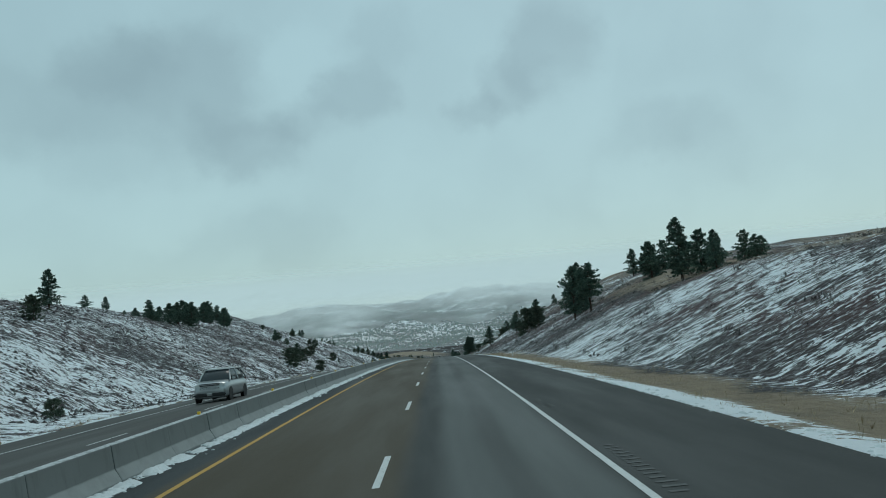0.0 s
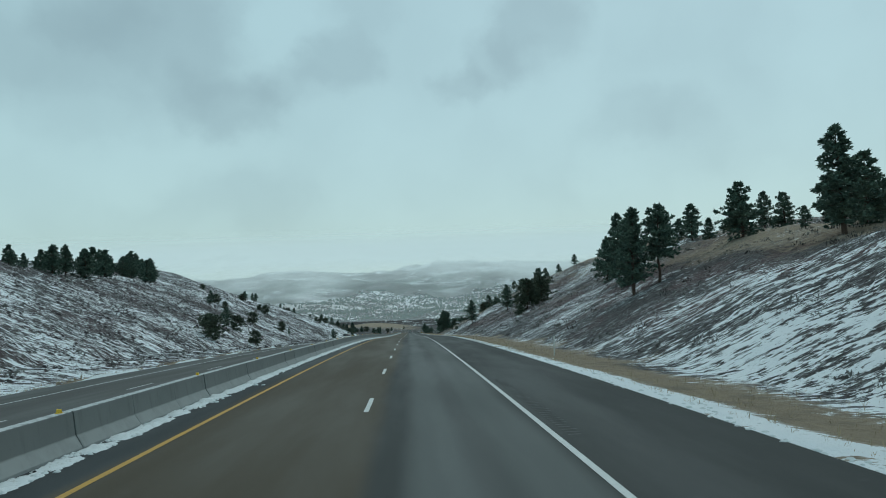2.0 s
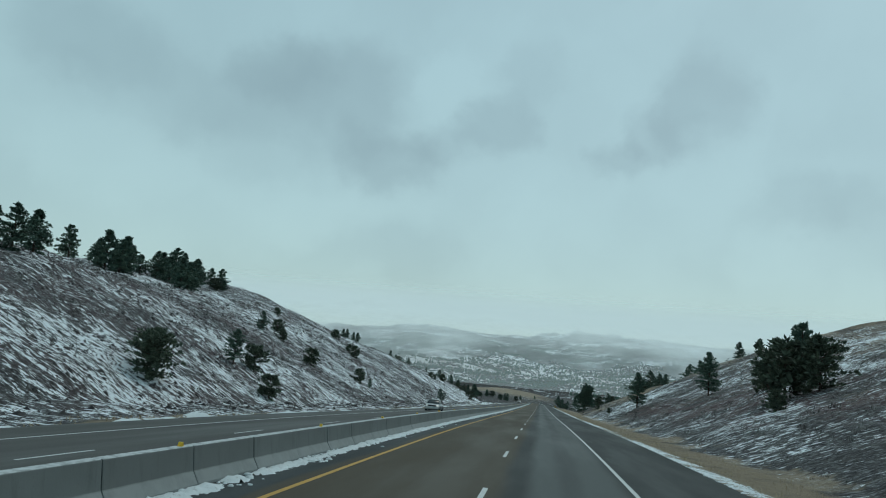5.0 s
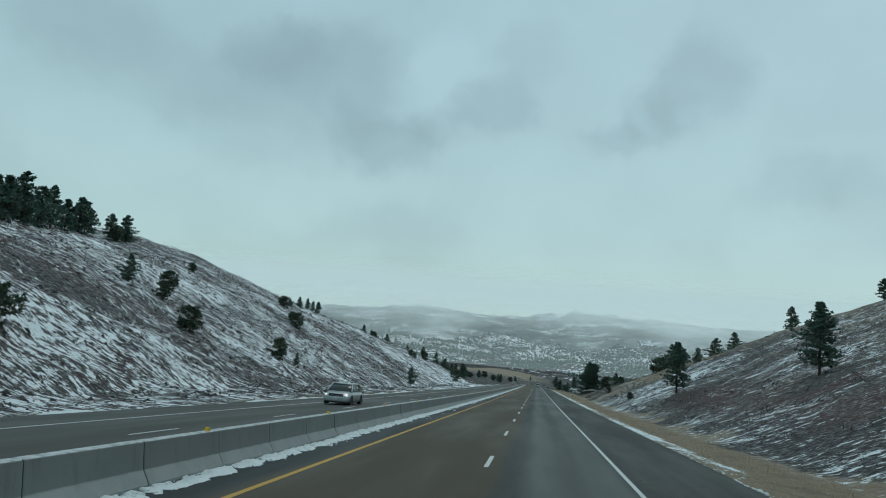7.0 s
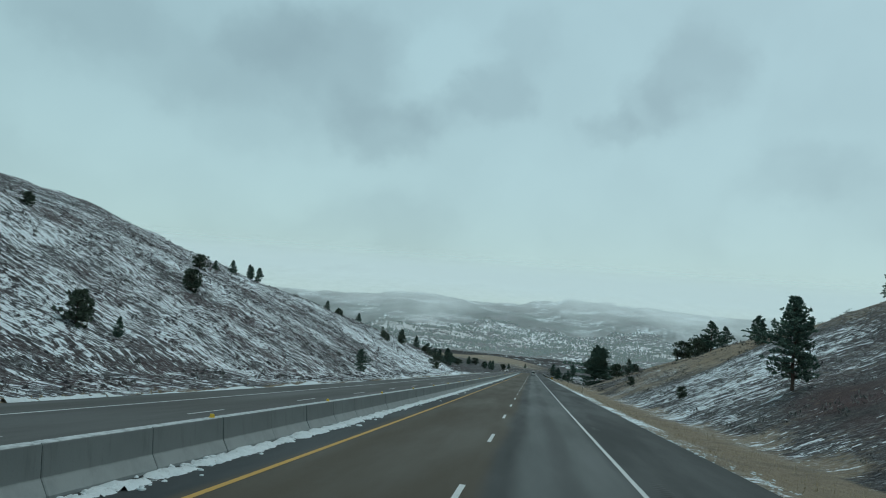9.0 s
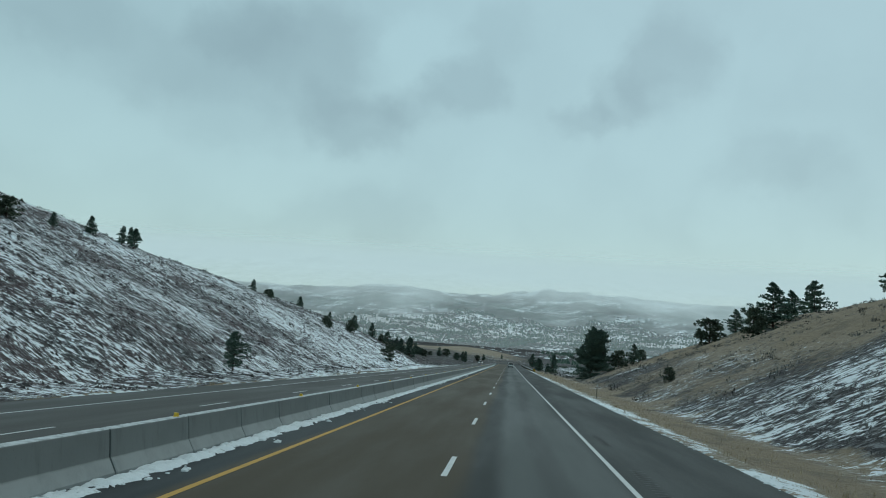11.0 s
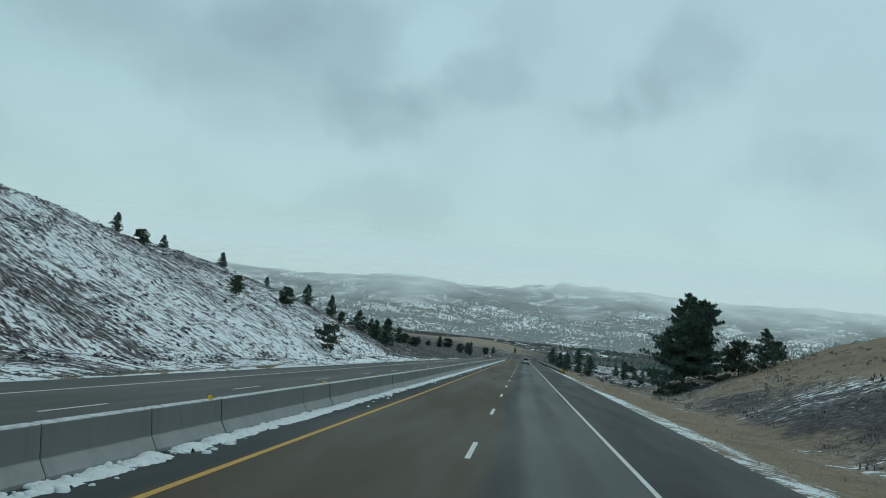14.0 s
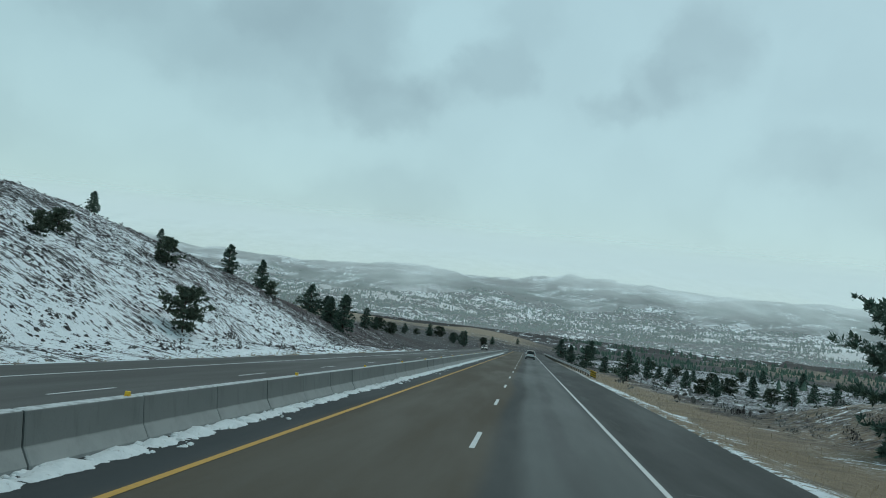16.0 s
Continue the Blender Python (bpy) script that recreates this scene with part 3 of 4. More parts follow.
def spray(verts, faces, at, d, side, size, rng, slim=1.0):
    """Needles standing off both sides of a twig and over it."""
    root = len(verts)
    verts.append(tuple(at))
    for s in (-1, 1, -1, 1, 0, 0):
        v = d * rng.uniform(0.2, 0.9) + side * s * rng.uniform(0.6, 1.1) + Vector((rng.gauss(0, 0.25), rng.gauss(0, 0.25), rng.gauss(0.10 if s else 0.75, 0.30)))
        v.normalize()
        across = v.cross(Vector((rng.gauss(0, 1), rng.gauss(0, 1), rng.gauss(0, 1)))).normalized() * size * slim * rng.uniform(0.17, 0.28)
        tip = at + v * size * rng.uniform(0.8, 1.35)
        mid = at + v * size * 0.6
        i = len(verts)
        verts += [tuple(mid + across), tuple(tip), tuple(mid - across)]
        faces.append((root, i, i + 1, i + 2))


def pine(name, height, seed, width=0.30, bare=0.16, density=1.0, taper=0.8, needles=None, lean=0.02, lumps=0.35, needle=(0.30, 0.46), blades=11, gap=0.26, twigs=0, slim=1.0, stems=()):
    """A conifer: bent tapered trunk, rising and drooping limbs in whorls, needle tufts along the limbs."""
    rng = random.Random(seed)
    root = new(name)
    bm = bmesh.new()
    n = 7
    bend = Vector((rng.gauss(0, lean), rng.gauss(0, lean), 0))
    axis = [Vector((0, 0, height * i / n)) + bend * height * (i / n) ** 2 + Vector((rng.gauss(0, 0.006), rng.gauss(0, 0.006), 0)) * height for i in range(n + 1)]
    axis[0] = Vector((0, 0, -0.4))
    r0 = height * 0.017 + 0.03
    tube(bm, axis, [r0 * (1 - 0.93 * i / n) for i in range(n + 1)], 8)
    # further leaders part from the trunk and carry crowns of their own: (x, y, share of the height, where it parts)
    leaders = [(axis, 0.0, 1.0)]
    for ox, oy, share, part_at in stems:
        rise = [part_at * share + (1 - part_at) * share * i / n for i in range(n + 1)]
        out = [min(1.0, 1.6 * i / n) for i in range(n + 1)]
        line = [Vector((ox * o + rng.gauss(0, 0.05), oy * o + rng.gauss(0, 0.05), height * z)) for o, z in zip(out, rise)]
        tube(bm, line, [0.6 * r0 * (1 - 0.9 * i / n) for i in range(n + 1)], 6)
        leaders.append((line, part_at, share))

    def on_line(line, k):
        f = max(0.0, min(0.999, k)) * n
        i = int(f)
        return line[i].lerp(line[i + 1], f - i)

    cv, cf = [], []
    for line, part_at, share in leaders:
        whorls = int(height * share * (1 - part_at) * 2.1 * density) + 4
        low = bare if not part_at else 0.12
        reach = width * (1 if not part_at else 0.62 * share)
        lump = [rng.uniform(1 - lumps, 1 + lumps) for _ in range(24)]
        for w in range(whorls):
            k = low + (1 - low) * (w + rng.uniform(-0.3, 0.3)) / whorls
            if k >= 0.995:
                continue
            # crown outline: widest at a third of its height
            q = (k - low) / (1 - low)
            prof = min(1.0, 0.45 + q * 2.2) * max(0.04, (1 - q)) ** taper
            for b in range(rng.randint(4, 6)):
                a = rng.uniform(0, 6.2832)
                ln = height * reach * prof * lump[int(a / 6.2832 * 6) + 6 * int(q * 3.99)] * rng.uniform(0.7, 1.15)
                base = on_line(line, k)
                rise = -0.18 + 0.85 * q + rng.gauss(0, 0.14)
                d = Vector((math.cos(a), math.sin(a), rise)).normalized()
                pts = [base, base + d * ln * 0.5 + Vector((0, 0, -0.04 * ln)), base + d * ln + Vector((0, 0, 0.06 * ln))]
                tube(bm, pts, [0.022 + 0.006 * ln, 0.014, 0.005], 3)
                side = d.cross(Vector((0, 0, 1))).normalized()
                runs = [(pts[0], pts[2], d, side)]
                # side twigs fan out and turn up along a long limb
                for j in range(twigs if ln > 0.8 else 0):
                    f = rng.uniform(0.3, 0.95)
                    v = (d + side * rng.choice((-1, 1)) * rng.uniform(0.5, 1.0) + Vector((0, 0, rng.uniform(-0.05, 0.45)))).normalized()
                    at = pts[0].lerp(pts[2], f)
                    runs.append((at, at + v * ln * rng.uniform(0.22, 0.42), v, v.cross(Vector((0, 0, 1))).normalized()))
                for p0, p1, v, across in runs:
                    steps = max(2, int((p1 - p0).length / gap))
                    for s in range(1, steps + 1):
                        f = s / steps
                        if f < 0.15:
                            continue
                        at = p0.lerp(p1, f) + Vector((rng.gauss(0, 0.05), rng.gauss(0, 0.05), rng.gauss(0, 0.05)))
                        spray(cv, cf, at, v, across, rng.uniform(*needle), rng, slim)
                    tuft(cv, cf, p1, v, needle[0] * 1.1, rng, blades)
        for k in range(5):
            tuft(cv, cf, on_line(line, 0.965 + 0.008 * k), Vector((0, 0, 1)), 0.36, rng)
    part("trunk", bm, BARK, root)
    crown = mesh_object("crown", cv, cf, needles or NEEDLES, root)
    return root


def place_tree(kind, x, y, height, turn, label, category="pine tree", dz=-0.05, broad=1.0):
    src, h0 = TREE_KINDS[kind]
    s = 0.94 * height / h0
    z = float(land(x, y)) + dz
    m = pose(x, y, z, 0, 0, turn)
    ob = copy_thing(src, m)
    ob.scale = (s * broad, s * broad, s)
    tagged(ob, label, category, "hillside trees")
    return ob


TREE_KINDS = {
    "tall": (pine("pine_tree", 9, 11, 0.29, 0.13, 1.3, 0.95, lumps=0.4), 9),
    "open": (pine("pine_tree", 8, 21, 0.27, 0.36, 1.3, 0.6, lumps=0.5), 8),
    "full": (pine("pine_tree", 7, 12, 0.40, 0.05, 1.28, 0.82, lumps=0.4), 7),
    "peak": (pine("pine_tree", 7, 22, 0.34, 0.04, 1.25, 1.0, lumps=0.35, needle=(0.40, 0.60), gap=0.36, blades=8), 7),
    "cone": (pine("pine_tree", 6, 13, 0.31, 0.03, 1.4, 0.95, lumps=0.2), 6),
    "ragged": (pine("pine_tree", 9, 14, 0.38, 0.17, 1.2, 0.75, lumps=0.5), 9),
    "great": (pine("pine_tree", 10.4, 18, 0.42, 0.02, 1.15, 0.72, lumps=0.34, needle=(0.24, 0.40), blades=14, gap=0.19, twigs=7, slim=0.5, stems=((1.7, 0.3, 0.95, 0.45), (-1.9, -0.4, 0.62, 0.3), (2.4, 0.6, 0.66, 0.25))), 10.4),
    "thin": (pine("pine_tree", 5, 15, 0.26, 0.15, 1.0, 0.8, lumps=0.4), 5),
    "bush": (pine("juniper", 3.0, 16, 0.55, 0.02, 1.7, 0.42, JUNIPER, lumps=0.35), 3.0),
    "olive": (pine("juniper", 4.0, 17, 0.52, 0.14, 1.4, 0.38, JUNIPER, lumps=0.4), 4.0),
}
TREES = [
    ("peak", 29.5, 147.5, 6.3),
    ("tall", 26.8, 132.2, 9),
    ("full", 25.4, 122.5, 7.2),
    ("ragged", 21.4, 108.9, 8.2),
    ("open", 23.8, 108.9, 7.3),
    ("full", 40.5, 118, 4.2),
    ("tall", 33.2, 95.5, 8.6),
    ("full", 36.8, 98.5, 6),
    ("full", 44.6, 138, 6.3),
    ("thin", 51.6, 172, 5.2),
    ("cone", 45.6, 150, 3.6),
    ("thin", 37.1, 108, 2.2),
    ("full", 25.9, 183.8, 6.6),
    ("bush", 25.9, 194.5, 3.9),
    ("ragged", 24.1, 216, 6.3),
    ("ragged", 18.5, 248.3, 6.6),
    ("full", 46.4, 333.8, 5),
    ("tall", 50.2, 306, 5.6),
    ("tall", 54.1, 302, 4.8),
    ("thin", 53.3, 273.3, 3.6),
    ("full", 49.8, 367.3, 6.8),
    ("full", 32.6, 335.1, 6),
    ("bush", 29.8, 333.5, 3.4),
    ("full", 35.6, 337.5, 3.9),
    ("bush", 36.3, 378.6, 4.2),
    ("full", 42.5, 384.5, 4.4),
    ("bush", 15.5, 270, 1.1),
    ("bush", 16.4, 315.0, 1.35),
    ("full", 25.7, 393.7, 4.2),
    ("bush", 22.6, 391.5, 3.4),
    ("bush", 27.5, 396, 2.2),
    ("olive", -29.9, 163.9, 3.9),
    ("olive", -31.5, 166.5, 3.4),
    ("ragged", -34.2, 190, 4.3),
    ("olive", -33, 193.5, 3.2),
    ("bush", -27.8, 185.4, 2.5),
    ("full", -49, 236, 3.6),
    ("bush", -46.5, 240, 2),
    ("bush", -37.2, 229.3, 2.8),
    ("bush", -33.5, 248.5, 2.6),
    ("cone", -32, 252, 1.8),
    ("cone", -65.4, 352.2, 3),
    ("bush", -60.6, 325.7, 2.6),
    ("cone", -64.2, 340.5, 2.2),
    ("tall", -69.3, 371.8, 3.7),
    ("bush", -46.2, 293.4, 2.8),
    ("ragged", -25.8, 313.2, 4.1),
    ("tall", -62.7, 420.6, 4),
    ("bush", -59.3, 422, 2.4),
    ("cone", -61.8, 459.8, 3.3),
    ("cone", -63.6, 438.1, 2.6),
    ("bush", -46, 429.9, 2.5),
    ("thin", -53.6, 464.9, 2.2),
    ("tall", -49.2, 480.1, 6.3),
    ("cone", -43, 479.7, 5.2),
    ("bush", -43, 447, 3.4),
    ("full", -42.3, 506, 6.6),
    ("cone", -32.6, 496, 7.3),
    ("olive", -27.8, 421.7, 3.8),
    ("full", 28.7, 72, 3.2),
    ("full", 42.2, 106.7, 4.3),
    ("full", 35.9, 118, 6.1),
    ("tall", -51.4, 103.6, 5.8),
    ("olive", -45.8, 88.8, 2.9),
    ("full", -66.5, 146.8, 2.9),
    ("cone", -63.6, 149.3, 2.7),
    ("cone", -113.4, 279.9, 3.1),
    ("full", -86.1, 232, 6.4),
    ("full", -75.3, 233.1, 6.1),
    ("full", -81.8, 289, 5.6),
    ("bush", -24.4, 50.4, 1.3),
    ("peak", -70.8, 182.2, 3.5),
    ("peak", -59.9, 174.3, 5.1),
    ("tall", -60.4, 180.9, 4.8),
    ("full", -56.7, 179.9, 5.4),
    ("peak", -70.6, 223.8, 6),
    ("peak", -71.6, 239.7, 5.6),
    ("peak", -77.6, 228.1, 4.8),
    ("peak", -75, 237.8, 3.9),
    ("full", -71.3, 237, 5.5),
    ("peak", -71.6, 242.8, 5.2),
    ("peak", -84.2, 278.9, 6.3),
    ("thin", -83.5, 286.1, 4.8),
    ("bush", -63, 280.5, 1.6),
    ("bush", -51.5, 250.6, 2.4),
    ("bush", -48.9, 298.2, 2),
    ("tall", -63.5, 358.2, 3.3),
    ("full", 31.8, 301.8, 3.1),
    ("thin", -62.7, 360.9, 3.6),
    ("bush", -43.7, 423.7, 2.1),
    ("full", 13.4, 640.6, 7),
    ("cone", 15.7, 613.4, 6.1),
    ("full", 11.5, 498.2, 4.4),
    ("tall", 25.7, 655.7, 8.4),
    ("cone", 13.6, 484.4, 2.9),
    ("full", 13.5, 456.7, 4),
    ("cone", 39.1, 629.9, 4.3),
    ("tall", 40.4, 611.6, 8),
    ("cone", 46.2, 623.6, 4.8),
    ("full", 46.4, 606.5, 5.1),
    ("cone", 50, 599.5, 5.7),
    ("bush", 52, 586.3, 4),
    ("cone", 54.2, 580.4, 6.1),
    ("bush", 56.6, 648.4, 3.6),
    ("cone", 60, 637.2, 4.3),
    ("bush", 50.2, 666.1, 2.9),
    ("bush", 61.6, 594.5, 4.7),
    ("cone", 69.5, 599.4, 6.8),
    ("bush", 71, 585.8, 4),
    ("full", 77.8, 589.9, 7.3),
    ("cone", 93.6, 616.8, 6.3),
    ("bush", 67.7, 641.5, 3.6),
    ("bush", 83.1, 662.6, 3.9),
    ("cone", 92.9, 667.9, 5.5),
    ("full", 88.7, 586.1, 6.3),
    ("cone", 106.5, 664.6, 6.5),
    ("tall", -21.4, 631.2, 6.2),
    ("full", -26.3, 640.2, 3.6),
    ("tall", -3.2, 695.1, 3.2),
    ("full", -36.8, 649.6, 3.5),
    ("full", -32.9, 526.2, 2.9),
    ("full", -35.1, 559.9, 2.7),
    ("bush", -41.2, 646.5, 2.3),
    ("tall", 50.1, 181.4, 7.1),
    ("thin", 53.2, 176.1, 6.3),
    ("tall", 49.3, 140.2, 5.6),
    ("thin", 59.7, 130.9, 4.1),
    ("full", 52.3, 180.1, 4.3),
    ("peak", -63.4, 231.6, 5.8),
    ("peak", -63.9, 235.2, 5.3),
    ("full", -65.6, 240.6, 5.6),
    ("tall", -77.8, 260.2, 7.5),
    ("peak", -78.4, 264.7, 5.5),
    ("peak", -79.9, 270.7, 6.5),
    ("peak", -80.1, 286.3, 3),
    ("bush", -81.1, 283.7, 2.8),
    ("peak", -56, 152.6, 3.1),
    ("peak", -57.6, 160, 2.4),
    ("peak", -63.4, 177.7, 4.2),
    ("tall", -59.1, 177.6, 5.6),
    ("peak", -60.2, 188, 5.5),
    ("peak", -73.5, 224, 7.1),
    ("peak", -71.5, 226.6, 6.5),
    ("full", -72.3, 246, 7.1),
    ("full", 52.2, 120.7, 5.4),
    ("tall", 47.5, 121, 6.2),
    ("full", 55, 122.5, 4.4),
    ("bush", 22.8, 178.5, 5.2),
    ("olive", 25.2, 176.5, 4.6),
    ("bush", 20.4, 172.5, 1.8),
    ("bush", -38.7, 472.8, 2.2),
    ("full", -38.7, 505, 4.6),
    ("cone", -36, 499, 5.2),
    ("full", -33.7, 519.3, 4.4),
    ("bush", -35.8, 543.9, 3),
    ("bush", -34.2, 552.8, 2.9),
    ("full", -45.5, 643.9, 4),
    ("full", -36.7, 651.3, 4.8),
    ("bush", -33.3, 655, 3.8),
    ("full", -23.5, 643, 5),
    ("bush", -27.1, 648, 3.2),
    ("bush", -16.6, 668.4, 3.2),
    ("cone", -13.3, 676, 3.4),
]
LABELS = {
    "tall": "tall dark green pine on a snowy slope", "full": "broad dense dark green pine on the hillside", "cone": "small cone-shaped dark green conifer",
    "great": "large dense dark pine on the snowy slope", "peak": "dark pointed pine in the stand along the ridge", "open": "dark pine with a bare lower trunk", "ragged": "ragged dark pine with open limbs", "thin": "thin young pine with sparse limbs", "bush": "low dark juniper bush on the slope", "olive": "olive-green juniper with a rounded crown",
}
_rng = random.Random(5)
for kind, x, y, height in TREES:
    place_tree(kind, x, y, height, _rng.uniform(0, 360), LABELS[kind], "juniper" if kind in ("bush", "olive") else "pine tree", broad=1.3 if x < -50 or x > 30 or y > 480 else 1.05)
place_tree("great", 17.25, 391.5, 10.9, 0, "large dense dark pine beside the shoulder", dz=-0.5)
for src, _ in TREE_KINDS.values():
    for o in (*src.children_recursive, src):
        bpy.data.objects.remove(o)


# ---- roadside ----
def blob_strip(name, x0, x1, y0, y1, step, height, zfun, cover, seed, label, category):
    """Irregular snow lying along a line: a lumpy sheet with gaps and a ragged edge."""
    xs = np.linspace(x0, x1, max(6, int((x1 - x0) / step) + 1))
    ys = np.arange(y0, y1, step * 1.3)
    X, Y = np.meshgrid(xs, ys)
    rng = np.random.RandomState(seed)
    across = (X - x0) / (x1 - x0)
    edge = np.sin(np.pi * across) ** 0.6
    h = wave_noise(X, Y, 1.3, 3, seed + 1) * 0.45 + wave_noise(X, Y, 5.0, 2, seed + 2) * 0.22 + rng.uniform(-0.30, 0.30, X.shape) + cover * edge - 0.55
    Xj = X + rng.uniform(-0.3, 0.3, X.shape) * step
    Yj = Y + rng.uniform(-0.3, 0.3, X.shape) * step
    Z = zfun(X, Y) + np.clip(h, -0.25, 1.4) * height
    n, m = X.shape
    verts = np.stack([Xj, Yj, Z], -1).reshape(-1, 3)
    keep = h > 0.0
    i, j = np.nonzero(keep[:-1, :-1] | keep[1:, 1:])
    a = i * m + j
    faces = np.stack([a, a + 1, a + 1 + m, a + m], -1)
    ob = mesh_object(name, verts.tolist(), faces.tolist(), SNOW, smooth_faces=True)
    return tagged(ob, label, category, kind="stuff")


blob_strip("snow_berm", -5.08, -4.55, -30, 560, 0.09, 0.10, lambda x, y: paved_z(x, y) - 0.01, 1.12, 21, "ploughed dirty snow along the foot of the barrier", "snow")
blob_strip("snow_edge", -17.75, -17.0, 0, 540, 0.14, 0.07, lambda x, y: np.where(x < -17.0, land(x, y), paved_z(x, y)) - 0.01, 0.92, 23, "thin line of old snow along the opposite shoulder", "snow")


def rumble_grooves():
    """Worn grooves milled in short groups along the shoulder; many groups have filled up."""
    rng = random.Random(33)
    groups = [(9.7, 4.5), (21.0, 3.0), (42.4, 2.9), (46.7, 3.9), (55.9, 7.2), (64.2, 4.2), (255.5, 3.8), (264.4, 3.2), (316.7, 6.6), (355.9, 3.5)]
    y = 78.0
    while y < 250:
        groups.append((y, rng.uniform(1.5, 3.5)))
        y += rng.uniform(12, 24)
    groups += [(y, rng.uniform(2, 5)) for y in range(372, 520, 14)]
    verts, faces = [], []
    for start, ln in groups:
        x0 = 3.90 if start < 200 else 4.05
        for k in range(int(ln / 0.305)):
            y = start + 0.305 * k
            wide = rng.uniform(0.22, 0.34)
            i = len(verts)
            for yy in (y, y + 0.10):
                for x in (x0, x0 + wide):
                    verts.append((x, yy, float(paved_z(x, yy)) + 0.007))
            faces.append((i, i + 1, i + 3, i + 2))
    ob = mesh_object("rumble_strip", verts, faces, RUMBLE, road, "pale worn rumble strip grooves")
    ob["kind"] = "stuff"


def snow_lumps(name, n, place, size, seed, label):
    """Broken clods of ploughed snow, each a low irregular dome."""
    rng = random.Random(seed)
    verts, faces = [], []
    for _ in range(n):
        x, y, z = place(rng)
        s = size * rng.choice((0.4, 0.6, 0.8, 1.0, 1.4)) * rng.uniform(0.7, 1.2)
        a0 = rng.uniform(0, 6.28)
        i = len(verts)
        for r, h in ((1.0, -0.05), (0.8, 0.35)):
            for k in range(6):
                a = a0 + 6.2832 * k / 6
                q = s * r * rng.uniform(0.7, 1.25)
                verts.append((x + math.cos(a) * q, y + math.sin(a) * q * 1.3, z + s * h * rng.uniform(0.7, 1.3)))
        verts.append((x, y, z + s * rng.uniform(0.45, 0.75)))
        for k in range(6):
            faces.append((i + k, i + (k + 1) % 6, i + 6 + (k + 1) % 6, i + 6 + k))
            faces.append((i + 6 + k, i + 6 + (k + 1) % 6, i + 12))
    ob = mesh_object(name, verts, faces, SNOW, smooth_faces=True)
    return tagged(ob, label, "snow", kind="stuff")


def berm_place(rng):
    y = rng.uniform(-10, 470)
    w = 0.34 + 0.14 * math.sin(y * 1.1) + 0.12 * math.sin(y * 0.37 + 1) + 0.10 * math.sin(y * 2.9)
    x = -5.06 + abs(rng.gauss(0, 1)) * w * 0.55
    return x, y, float(paved_z(x, y))


def edge_place(rng):
    y = rng.uniform(-10, 470)
    x = 7.05 + rng.random() ** 1.5 * (0.9 + 0.5 * math.sin(y * 0.21) + 0.3 * math.sin(y * 0.9))
    return x, y, max(float(land(x, y)), float(paved_z(x, y)) if x < 7.1 else -99) - 0.01


snow_lumps("snow_clods", 8000, berm_place, 0.062, 81, "broken clods of dirty snow along the barrier")
snow_lumps("snow_clods", 3500, edge_place, 0.05, 82, "broken clods of old snow along the shoulder")

RUMBLE = plain("worn_groove", (0.085, 0.09, 0.088), 0.85, vary=0.45, scale=5)
rumble_grooves()


def tufts(name, places, size, blades, material, label, category, seed, flat=0.35, wide=0.28, spread=0.0):
    """Many small clumps of blades in one object."""
    rng = random.Random(seed)
    verts, faces = [], []
    for x, y, z in places:
        s = size * rng.choice((0.5, 0.7, 0.8, 1.0, 1.2, 1.7)) * rng.uniform(0.8, 1.2)
        root = len(verts)
        verts.append((x, y, z - 0.03))
        for _ in range(blades):
            a = rng.uniform(0, 6.2832)
            # a spreading clump: each blade springs from a place of its own in a low dome
            if spread:
                q, b = s * spread * rng.random() ** 0.5, rng.uniform(0, 6.2832)
                root = len(verts)
                verts.append((x + q * math.cos(b), y + q * math.sin(b), z - 0.03 + rng.random() * s * 0.8 * max(0.0, 1 - (q / (s * spread)) ** 2)))
            up = rng.uniform(flat, 1.0)
            d = Vector((math.cos(a) * (1.15 - up), math.sin(a) * (1.15 - up), up)).normalized() * s * rng.uniform(0.7, 1.2) * (0.6 if spread else 1.0)
            side = Vector((-math.sin(a), math.cos(a), 0)) * s * wide * rng.uniform(0.6, 1.2)
            i = len(verts)
            foot = Vector(verts[root])
            mid = foot + d * 0.6
            verts += [tuple(mid + side), tuple(foot + d), tuple(mid - side)]
            faces.append((root, i, i + 1, i + 2))
    return tagged(mesh_object(name, verts, faces, material), label, category, kind="stuff")


def scatter(n, xr, yr, seed, keep=None):
    rng = np.random.RandomState(seed)
    x = rng.uniform(*xr, n)
    y = rng.uniform(*yr, n)
    if keep is not None:
        m = keep(x, y, rng)
        x, y = x[m], y[m]
    return np.stack([x, y, land(x, y)], -1).tolist()


def clumped(x, y, rng):
    return wave_noise(x, y, 14, 3, 77) + rng.uniform(-0.8, 0.8, x.shape) > 0.05


TWIGS = needle_mat("bare_twigs", (0.055, 0.049, 0.047), (0.17, 0.155, 0.145))
tufts("dry_grass", scatter(30000, (7.6, 13.4), (-10, 460), 1, lambda x, y, r: r.uniform(0, 1, x.shape) < (smooth(13.2, 10.5, x) + 0.06) * (0.45 + 0.55 * (wave_noise(x, y, 3.5, 2, 31) > 0))), 0.13, 4, STRAW, "tan dry grass along the shoulder", "grass", 2, 0.05, 0.035)
tufts("dry_grass", scatter(3000, (-20.5, -17.8), (20, 500), 3), 0.15, 5, STRAW, "thin dry grass beside the opposite shoulder", "grass", 4, 0.6, 0.07)
tufts("sagebrush", scatter(11000, (-78, -22), (20, 520), 5, clumped), 0.30, 8, SAGE, "grey sagebrush scattered over the snowy cut slope", "sagebrush", 6, 0.25, 0.22, 0.8)
